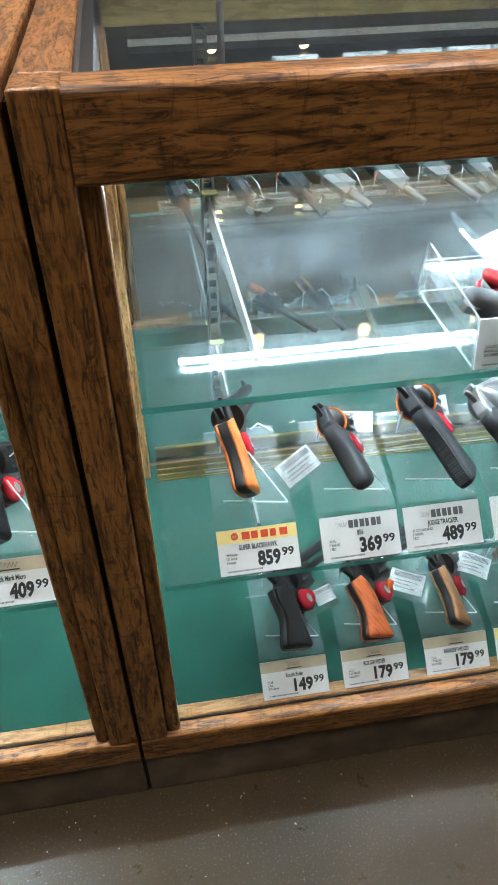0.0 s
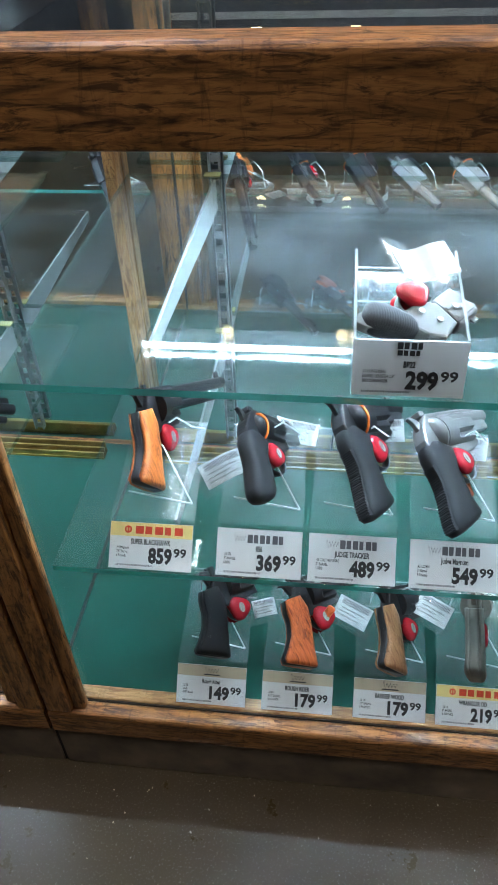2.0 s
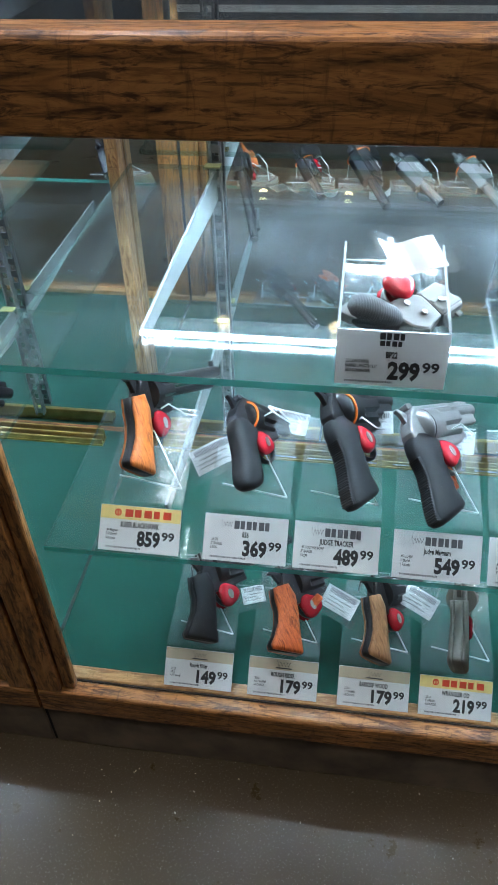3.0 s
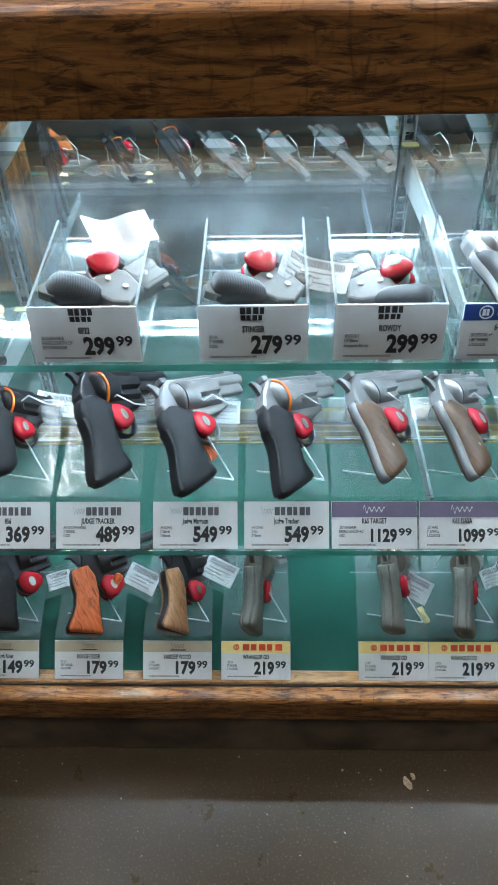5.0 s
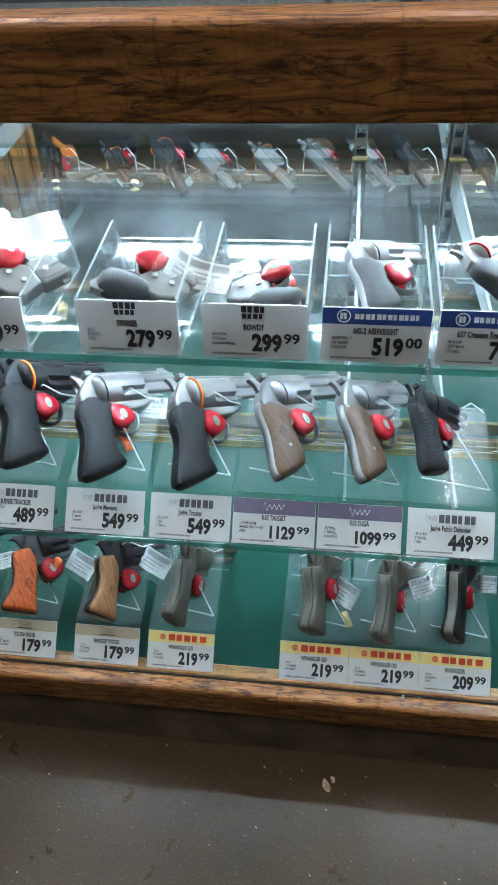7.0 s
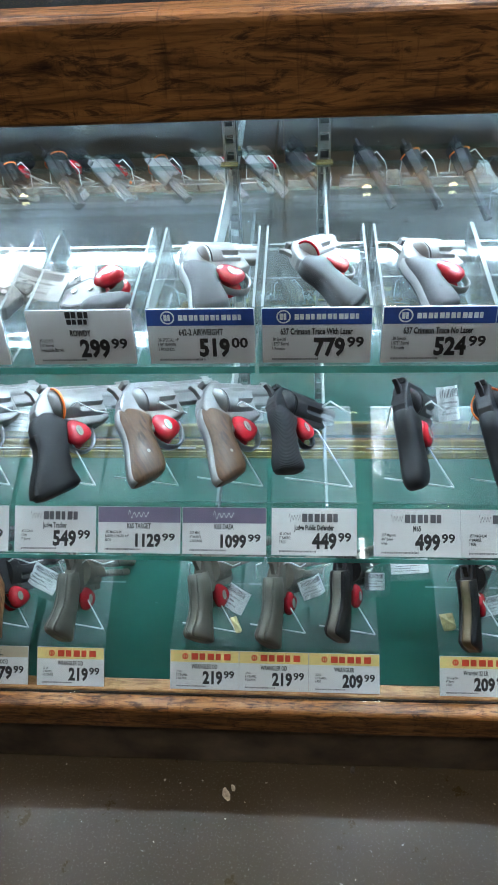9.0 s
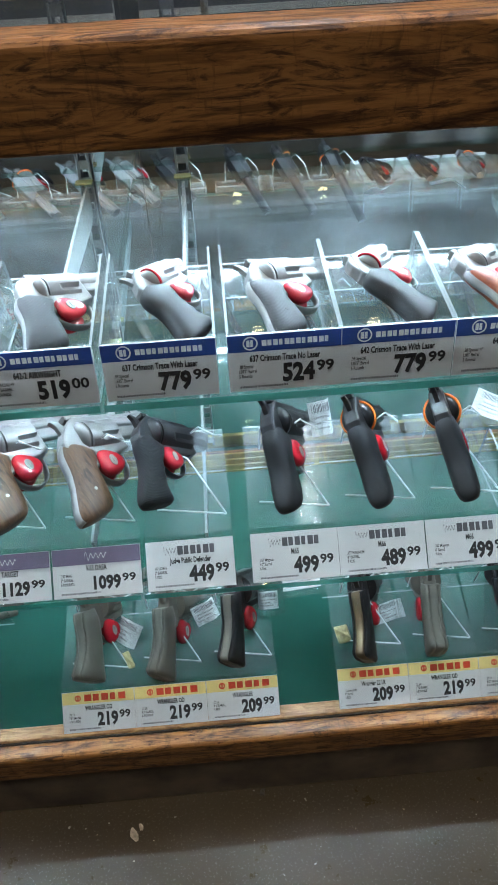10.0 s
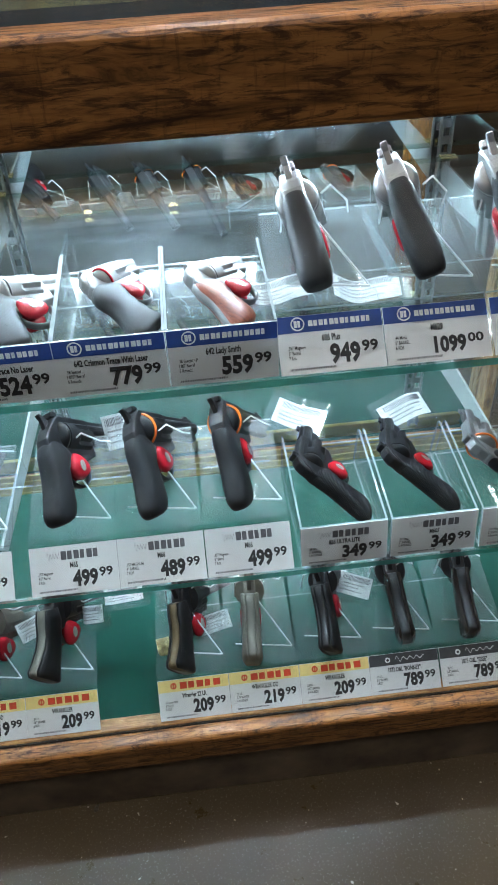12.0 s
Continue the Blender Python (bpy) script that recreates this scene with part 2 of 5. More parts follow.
BLASTED = plain("bead_blasted_steel", (0.125, 0.128, 0.122), 0.5, 0.2, 0.08, 60, 0.15)
ALLOY = plain("silver_alloy", (0.15, 0.155, 0.155), 0.52, 0.12, 0.06, 50)
OLIVE = plain("olive_grey_coat", (0.105, 0.099, 0.078), 0.6, 0.1, 0.1)
BRONZE = plain("bronze_coat", (0.10, 0.068, 0.03), 0.4, 0.4, 0.12)
GLOSS_BLACK = plain("gloss_black_grip", (0.012, 0.009, 0.008), 0.12)
RED = plain("red_lock_plastic", (0.36, 0.008, 0.017), 0.2, 0, 0.1, 40)
# Rubber of the laser grips; also a lit copy of black rubber.
LASER_AND_LIT_GRIP = plain("grey_black_rubber", (0.015, 0.016, 0.018), 0.6, 0, 0.15, 70, 0.25, 900, 0.2)
ORANGE = plain("orange_plastic", (0.85, 0.16, 0.01), 0.4)
WOOD_ORANGE = figured("laminate_orange", (0.20, 0.045, 0.008), (0.58, 0.155, 0.025))
WOOD_RED = figured("cocobolo", (0.16, 0.022, 0.006), (0.58, 0.12, 0.025))
WOOD_TAN = figured("tan_wood", (0.14, 0.055, 0.02), (0.34, 0.165, 0.07))
WOOD_WALNUT = figured("walnut", (0.018, 0.008, 0.004), (0.085, 0.042, 0.018))
WOOD_ROSE = figured("rosewood", (0.07, 0.015, 0.008), (0.24, 0.06, 0.025))
DARK_WALL = plain("far_wall_navy", (0.075, 0.095, 0.13), 0.7, 0, 0.25, 2)
CEILING_PAINT = plain("ceiling_paint", (0.55, 0.54, 0.5), 0.8, 0, 0.1, 2)

# ---- mesh helpers ----


def link(name, bm, mats, parent=None, label="", smooth=False):
    me = bpy.data.meshes.new(name)
    bm.normal_update()
    bm.to_mesh(me)
    bm.free()
    for m in mats if isinstance(mats, (list, tuple)) else [mats]:
        me.materials.append(m)
    if smooth:
        me.polygons.foreach_set("use_smooth", [True] * len(me.polygons))
    ob = new(name, me)
    ob.parent = parent
    if label:
        ob["label"] = label
    return ob


part = link


def empty(name, m, label, category, group=""):
    ob = new(name)
    ob.empty_display_size = 0.02
    ob.matrix_basis = m
    return tagged(ob, label, category, group)


def box(bm, x0, x1, y0, y1, z0, z1, bevel=0.0, seg=2, mat=0):
    r = bmesh.ops.create_cube(bm, size=1.0)
    vs = r["verts"]
    for v in vs:
        v.co = Vector(((x0 + x1) / 2 + v.co.x * (x1 - x0), (y0 + y1) / 2 + v.co.y * (y1 - y0), (z0 + z1) / 2 + v.co.z * (z1 - z0)))
    fs = {f for v in vs for f in v.link_faces}
    for f in fs:
        f.material_index = mat
    if bevel:
        es = list({e for v in vs for e in v.link_edges})
        bmesh.ops.bevel(bm, geom=es, offset=bevel, segments=seg, profile=0.5, affect="EDGES")
    return vs


def sheet(bm, corners, thick, big=0, edge=1, under=None):
    """A flat sheet of some thickness over a polygon; the big faces and the cut edges take their own materials."""
    cs = [Vector(c) for c in corners]
    nrm = (cs[1] - cs[0]).cross(cs[2] - cs[0]).normalized() * thick
    a = [bm.verts.new(c) for c in cs]
    b = [bm.verts.new(c + nrm) for c in cs]
    f = bm.faces.new(list(reversed(a)))
    f.material_index = big if under is None else under
    f = bm.faces.new(b)
    f.material_index = big
    for i in range(len(cs)):
        j = (i + 1) % len(cs)
        f = bm.faces.new((a[i], a[j], b[j], b[i]))
        f.material_index = edge


def rod(bm, p, q, r, seg=10, r2=None, mat=0):
    p, q = Vector(p), Vector(q)
    m = Matrix.Translation((p + q) / 2) @ (q - p).to_track_quat("Z", "Y").to_matrix().to_4x4()
    res = bmesh.ops.create_cone(bm, cap_ends=True, segments=seg, radius1=r, radius2=r if r2 is None else r2, depth=(q - p).length, matrix=m)
    for f in {f for v in res["verts"] for f in v.link_faces}:
        f.material_index = mat
    return res["verts"]


def loft(bm, rings, close=True):
    """Skin a run of rings that have the same number of points."""
    vs = [[bm.verts.new(p) for p in ring] for ring in rings]
    k = len(vs[0])
    for a, b in zip(vs, vs[1:]):
        for i in range(k):
            j = (i + 1) % k
            bm.faces.new((a[i], a[j], b[j], b[i]))
    if close:
        bm.faces.new(list(reversed(vs[0])))
        bm.faces.new(vs[-1])


def oval(c, along, half_w, half_d, seg=14, power=2.4):
    """A ring round c, square to the direction along in the y-z plane; half_w across x, half_d across the other way."""
    al = Vector(along).normalized()
    side = Vector((0, -al.z, al.y))
    pts = []
    for i in range(seg):
        a = 2 * math.pi * i / seg
        ca, sa = math.cos(a), math.sin(a)
        u = math.copysign(abs(ca) ** (2 / power), ca) * half_w
        w = math.copysign(abs(sa) ** (2 / power), sa) * half_d
        pts.append(Vector(c) + Vector((u, 0, 0)) + side * w)
    return pts


def slab(bm, outline, half, bevel=0.0, x=0.0):
    """A plate cut to an outline of (y, z) points, thick across x."""
    a = [bm.verts.new((x - half, y, z)) for y, z in outline]
    b = [bm.verts.new((x + half, y, z)) for y, z in outline]
    fs = [bm.faces.new(list(reversed(a))), bm.faces.new(b)]
    for i in range(len(a)):
        j = (i + 1) % len(a)
        fs.append(bm.faces.new((a[i], a[j], b[j], b[i])))
    bmesh.ops.recalc_face_normals(bm, faces=fs)
    if bevel:
        es = [e for f in fs[:2] for e in f.edges]
        bmesh.ops.bevel(bm, geom=es, offset=bevel, segments=2, profile=0.5, affect="EDGES")


# ---- room ----
def structure(name, bm, mats, label, smooth=False):
    return tagged(link(name, bm, mats, None, "", smooth), label, kind="structure")


bm = bmesh.new()
box(bm, -7, 9, -7, 7, -0.1, 0)
structure("floor", bm, CONCRETE, "worn grey polished concrete shop floor")
bm = bmesh.new()
box(bm, -7, 9, -7, 7, 3.6, 3.7)
structure("ceiling", bm, CEILING_PAINT, "plain pale shop ceiling")
for nm, a in (("wall_north", (-7, 9, 7, 7.1)), ("wall_south", (-7, 9, -7.1, -7)), ("wall_west", (-7.1, -7, -7, 7)), ("wall_east", (9, 9.1, -7, 7))):
    bm = bmesh.new()
    box(bm, *a, 0, 3.6)
    structure(nm, bm, DARK_WALL, "plain dark shop wall")


def ceiling_light(x, y):
    th = empty("ceiling_light", pose(x, y, 3.52), "long white ceiling light with lit tubes", "ceiling light", "ceiling lights")
    bm = bmesh.new()
    box(bm, -0.09, 0.09, -0.62, 0.62, 0.02, 0.08, 0.01)
    part("housing", bm, WHITE_METAL, th)
    for s in (-0.045, 0.045):
        bm = bmesh.new()
        rod(bm, (s, -0.6, 0), (s, 0.6, 0), 0.016, 12)
        part("tube", bm, CEIL_GLOW, th, "lit white tube")
    return th


first = ceiling_light(-2.4, 2.6)
for ix in range(4):
    for iy in range(3):
        if ix or iy:
            copy_thing(first, pose(-2.4 + 1.9 * ix, 2.6 - 1.6 * iy, 3.52))

# ---- display cases ----
RAIL_Z0, RAIL_Z1, BACK_Y = 0.9715, 1.0430, 0.612
SHELF_TOP, SHELF_MID, LIP, DECK = 0.737, 0.461, 0.162, 0.150


def wood(name, dims, mat, th, bevel=0.004, label=""):
    bm = bmesh.new()
    box(bm, *dims, bevel, 3)
    return part(name, bm, mat, th, label)


def rail_bar(x0, x1, y0, y1, z0, z1, r_top, r_low, mat, th, name):
    """A rail with rounded long edges and square ends."""
    prof = []
    for cy, cz, r, a0 in ((y1 - r_low, z0 + r_low, r_low, -90), (y1 - r_top, z1 - r_top, r_top, 0), (y0 + r_top, z1 - r_top, r_top, 90), (y0 + r_low, z0 + r_low, r_low, 180)):
        for k in range(5):
            a = radians(a0 + 22.5 * k)
            prof.append((cy + r * math.cos(a), cz + r * math.sin(a)))
    n = 24
    bm = bmesh.new()
    rings = []
    for i in range(n + 1):
        x = x0 + (x1 - x0) * i / n
        wob = 0.0006 * noise.noise(Vector((x * 9, 0.3, z0)))
        rings.append([Vector((x, y + wob, z + wob)) for y, z in prof])
    loft(bm, rings)
    bmesh.ops.recalc_face_normals(bm, faces=bm.faces)
    return part(name, bm, mat, th, "", False)


def display_case(x0, x1, label):
    th = empty("display_case", pose(x0, 0, 0), label, "display case", "shop counter cases")
    w = x1 - x0
    rail_bar(0.0382, w - 0.0382, 0.0, 0.046, RAIL_Z0, RAIL_Z1, 0.008, 0.003, OAK_X, th, "top_rail")
    rail_bar(0.0, w, 0.0, 0.0262, 0.106, LIP - 0.001, 0.008, 0.004, OAK_X, th, "bottom_rail")
    rail_bar(0.0005, w - 0.0005, 0.0285, 0.05, 0.11, LIP, 0.003, 0.002, BACK_X, th, "card_ledge")
    wood("ledge_joint", (0.0005, w - 0.0005, 0.0262, 0.0285, 0.112, LIP - 0.003), GAP, th, 0.0, "dark joint")
    for a, b in ((0.0, 0.038), (w - 0.038, w)):
        wood("post", (a, b, 0.0005, 0.046, LIP + 0.0005, RAIL_Z1), OAK_Z, th, 0.003)
    for a, b in ((0.0385, 0.058), (w - 0.058, w - 0.0385)):
        wood("glass_stop", (a, b, 0.008, 0.022, LIP + 0.001, RAIL_Z0 - 0.001), OAK_Z, th, 0.004)
    for a, b in ((0.0, 0.06), (w - 0.06, w)):
        c = a if a == 0 else a + 0.015
        wood("side_top_rail", (c, c + 0.045, 0.0465, BACK_Y, 1.0, RAIL_Z1 - 0.001), OAK_Y, th, 0.004)
        g0 = 0.0455 if a == 0 else w - 0.061
        wood("glass_seal", (g0, g0 + 0.0155, 0.047, BACK_Y, 1.0, 1.0395), GAP, th, 0.0, "black glass seal")
        if x0 > 0:
            c = 0.027 if a == 0 else w - 0.048
            wood("back_post", (c, c + 0.02, BACK_Y - 0.036, BACK_Y - 0.001, DECK, 0.971), BACK_Z, th, 0.003)
    wood("back_rail", (0.061, w - 0.061, BACK_Y - 0.025, BACK_Y + 0.02, 0.972, 1.03), PALE_X, th, 0.003)
    wood("back_base", (0.0, w, BACK_Y + 0.004, BACK_Y + 0.03, 0.0, DECK), OAK_X, th, 0.003)
    wood("toe_board", (0.0, w, 0.006, 0.028, 0.0, 0.1055), TOE, th, 0.002)
    wood("deck", (0.0, w, 0.0505, BACK_Y + 0.003, DECK - 0.02, DECK), FELT, th, 0.0, "green felt deck")
    bm = bmesh.new()
    for i, yy in enumerate((0.566, 0.576, 0.586)):
        box(bm, 0.061, w - 0.061, yy, yy + 0.004, DECK + 0.0005, DECK + 0.016 + 0.006 * i, 0.001, 1)
    box(bm, 0.061, w - 0.061, 0.564, 0.592, DECK + 0.0002, DECK + 0.004)
    part("door_track", bm, BRASS, th, "brass sliding door track")
    half = (w - 0.06) / 2
    for i in range(2):
        bm = bmesh.new()
        box(bm, 0.03 + i * half, 0.03 + (i + 1) * half - 0.001 + (0.055 if i and x0 < 0 else 0), BACK_Y + i * 0.004, BACK_Y + 0.006 + i * 0.004, DECK + 0.012, 0.972)
        part("mirror_door", bm, MIRROR, th, "smudged mirrored sliding door")
    bm = bmesh.new()
    sheet(bm, [(0.045, 0.024, LIP + 0.0006), (w - 0.045, 0.024, LIP + 0.0006), (w - 0.045, 0.024, RAIL_Z0 + 0.01), (0.045, 0.024, RAIL_Z0 + 0.01)], 0.004, 0, 1)
    ob = part("front_glass", bm, [PANE, PANE], th, "clear front glass")
    ob.visible_shadow = False
    bm = bmesh.new()
    sheet(bm, [(0.05, 0.047, 1.034), (w - 0.05, 0.047, 1.034), (w - 0.05, BACK_Y + 0.01, 1.034), (0.05, BACK_Y + 0.01, 1.034)], 0.006, 0, 1)
    ob = part("top_glass", bm, [PANE, SHELF_EDGE], th, "clear glass counter top")
    ob.visible_shadow = False
    return th


display_case(0.003, 1.86, "dark oak glass-fronted shop display case with mirrored back")
display_case(-1.86, -0.003, "neighbouring dark oak glass-fronted shop display case")
bm = bmesh.new()
box(bm, -0.0028, 0.0028, 0.02, 0.045, 0.1, 1.03)
box(bm, -0.0028, 0.0028, 0.009, 0.0195, 0.0, 0.0995)
box(bm, -0.0028, 0.0028, 0.0445, 0.6, 1.0, 1.03)
tagged(link("filler_strip", bm, GAP), "black gap filler between two oak display cases", "filler strip")


def upright(x):
    th = empty("shelf_standard", pose(x, BACK_Y - 0.014, 0), "slotted zinc shelf upright on the case back", "shelf standard", "shelf standards")
    bm = bmesh.new()
    for s in (-1, 1):
        box(bm, s * 0.008 - 0.0015, s * 0.008 + 0.0015, -0.006, 0.006, 0.2, 0.965)
    z = 0.2
    while z < 0.96:
        box(bm, -0.0066, 0.0066, 0.0, 0.004, z, z + 0.012)
        z += 0.025
    part("channel", bm, ZINC, th)
    for zz in (SHELF_TOP, SHELF_MID):
        bm = bmesh.new()
        slab(bm, [(-0.004, zz - 0.013), (-0.004, zz - 0.06), (-0.05, zz - 0.060), (-0.462, zz - 0.030), (-0.470, zz - 0.0105), (-0.02, zz - 0.0095)], 0.0018)
        part("bracket", bm, BRACKET, th, "white tapered steel bracket")
        bm = bmesh.new()
        box(bm, -0.013, 0.013, -0.03, -0.014, zz + 0.0002, zz + 0.003, 0.001)
        part("clip", bm, CLIP, th, "yellowed shelf clip")
    return th


for ux in (0.2, 0.848, 0.993, 1.68, -0.2, -0.9):
    upright(ux)


def glass_shelf(x0, x1, z):
    bm = bmesh.new()
    sheet(bm, [(x0, 0.03, z - 0.008), (x1, 0.03, z - 0.008), (x1, 0.582, z - 0.008), (x0, 0.582, z - 0.008)], 0.008, 0, 1, 2)
    bm.faces.ensure_lookup_table()
    for i in (3, 4, 5):
        bm.faces[i].material_index = 3
    ob = tagged(link("glass_shelf", bm, [SHELF, SHELF_EDGE, SHELF_UNDER, SHELF_BACK]), "clear glass shelf with green edge on brackets", "shelf", "glass shelves")
    ob.visible_shadow = False


for z in (SHELF_TOP, SHELF_MID):
    glass_shelf(0.066, 0.915, z)
    glass_shelf(0.919, 1.795, z)
    glass_shelf(-0.92, -0.066, z)


TUBE_Y = 0.362


def light_fixture(x0, x1):
    th = empty("case_light", pose(0, 0, 0), "lit tube light under the case top", "light", "case lights")
    bm = bmesh.new()
    rod(bm, (x0, TUBE_Y, 0.905), (x1, TUBE_Y, 0.905), 0.004, 16)
    part("tube", bm, TUBE, th, "lit white tube")
    bm = bmesh.new()
    box(bm, x0 - 0.02, x1 + 0.02, TUBE_Y - 0.015, TUBE_Y + 0.015, 0.922, 0.94, 0.004)
    part("housing", bm, TROUGH, th, "grey metal trough")
    bm = bmesh.new()
    box(bm, x0 - 0.02, x1 + 0.02, TUBE_Y + 0.0155, TUBE_Y + 0.018, 0.884, 0.9405, 0.0008, 1)
    part("reflector", bm, TROUGH, th, "grey back plate")
    # Added pale strip: its colour imitates the bright line reflected in the mirror.
    bm = bmesh.new()
    box(bm, x0 - 0.02, x1 + 0.02, TUBE_Y + 0.0183, TUBE_Y + 0.0203, 0.896, 0.907, 0.0006, 1)
    part("edge_strip", bm, WHITE_METAL, th, "added pale strip imitating the lit line in the mirror")
    for x in (x0 - 0.012, x1 + 0.012):
        bm = bmesh.new()
        box(bm, x - 0.008, x + 0.008, TUBE_Y - 0.014, TUBE_Y + 0.014, 0.888, 0.9215, 0.004)
        part("socket", bm, WHITE_METAL, th)
    for x in (x0 + 0.123, x0 + 0.287):
        bm = bmesh.new()
        rod(bm, (x, TUBE_Y + 0.0128, 0.8875), (x, TUBE_Y + 0.0152, 0.8875), 0.0095, 18)
        part("cap_lamp", bm, CAP_GLOW, th, "small round warm-lit cap")
    for x in (x0 + 0.08, x1 - 0.08):
        bm = bmesh.new()
        rod(bm, (x, TUBE_Y, 0.9405), (x, TUBE_Y, 1.034), 0.004, 8)
        part("hanger", bm, ZINC, th)
    return th


light_fixture(0.12, 0.88)
light_fixture(0.96, 1.72)
light_fixture(-0.88, -0.33)

# ---- price cards ----
CARD_W, CARD_H = 0.102, 0.0565
TEXT_CACHE = {}


def text_polys(body, bold):
    key = (body, bold)
    if key not in TEXT_CACHE:
        cu = bpy.data.curves.new("line", "FONT")
        cu.body, cu.size, cu.offset, cu.resolution_u, cu.dimensions, cu.fill_mode = body, 1.0, bold, 2, "2D", "BOTH"
        ob = bpy.data.objects.new("line", cu)
        me = ob.to_mesh()
        co = [tuple(v.co) for v in me.vertices]
        fs = [tuple(p.vertices) for p in me.polygons]
        ob.to_mesh_clear()
        bpy.data.objects.remove(ob)
        bpy.data.curves.remove(cu)
        TEXT_CACHE[key] = (co, fs)
    return TEXT_CACHE[key]


def write(bm, body, u, v, size, width=None, bold=0.02, align="l", lift=0.0006, squeeze=0.72):
    """Lay a line of lettering on a card at (u, v), as flat faces just above the paper."""
    co, fs = text_polys(body, bold)
    if not co:
        return
    x0, x1 = min(c[0] for c in co), max(c[0] for c in co)
    sx = width / (x1 - x0) if width else size * squeeze
    off = {"l": 0, "r": (x1 - x0) * sx, "c": (x1 - x0) * sx / 2}[align]
    vs = [bm.verts.new((u + (c[0] - x0) * sx - off, v + c[1] * size, lift)) for c in co]
    for f in fs:
        try:
            bm.faces.new([vs[i] for i in f])
        except ValueError:
            pass


def bar(bm, u0, u1, v0, v1, lift=0.0006):
    vs = [bm.verts.new(p) for p in ((u0, v0, lift), (u1, v0, lift), (u1, v1, lift), (u0, v1, lift))]
    bm.faces.new(vs)


def disc(bm, u, v, r, lift=0.0006, seg=14, inner=0.0):
    out_ = [bm.verts.new((u + r * math.cos(2 * math.pi * i / seg), v + r * math.sin(2 * math.pi * i / seg), lift)) for i in range(seg)]
    if not inner:
        bm.faces.new(out_)
        return
    in_ = [bm.verts.new((u + inner * math.cos(2 * math.pi * i / seg), v + inner * math.sin(2 * math.pi * i / seg), lift)) for i in range(seg)]
    for i in range(seg):
        j = (i + 1) % seg
        bm.faces.new((out_[i], out_[j], in_[j], in_[i]))


def blocks(bm, u0, u1, v0, v1, count, lift=0.0008):
    """A word mark as a row of plain bars."""
    step = (u1 - u0) / count
    for i in range(count):
        a = u0 + i * step
        bar(bm, a, a + step * (0.84, 0.7, 0.8, 0.62)[i % 4], v0, v1, lift)


def squiggle(bm, u0, u1, v, h, lift=0.0008):
    k = 22
    pts = [(u0 + (u1 - u0) * i / k, v + h * math.sin(i * 1.25) * (1.0 if i < 5 else 0.55)) for i in range(k + 1)]
    for (a, b), (c, d) in zip(pts, pts[1:]):
        vs = [bm.verts.new(p) for p in ((a, b - h * 0.16, lift), (c, d - h * 0.16, lift), (c, d + h * 0.16, lift), (a, b + h * 0.16, lift))]
        bm.faces.new(vs)


BANDS = {"gold": GOLD, "tan": TAN, "plum": PLUM, "navy": NAVY, "slate": SLATE}
BAND_WORD = {"gold": "gold header band", "tan": "tan header band", "plum": "plum header band", "navy": "navy blue header band", "slate": "dark slate header band", "white": "plain white header", "block": "black block mark"}


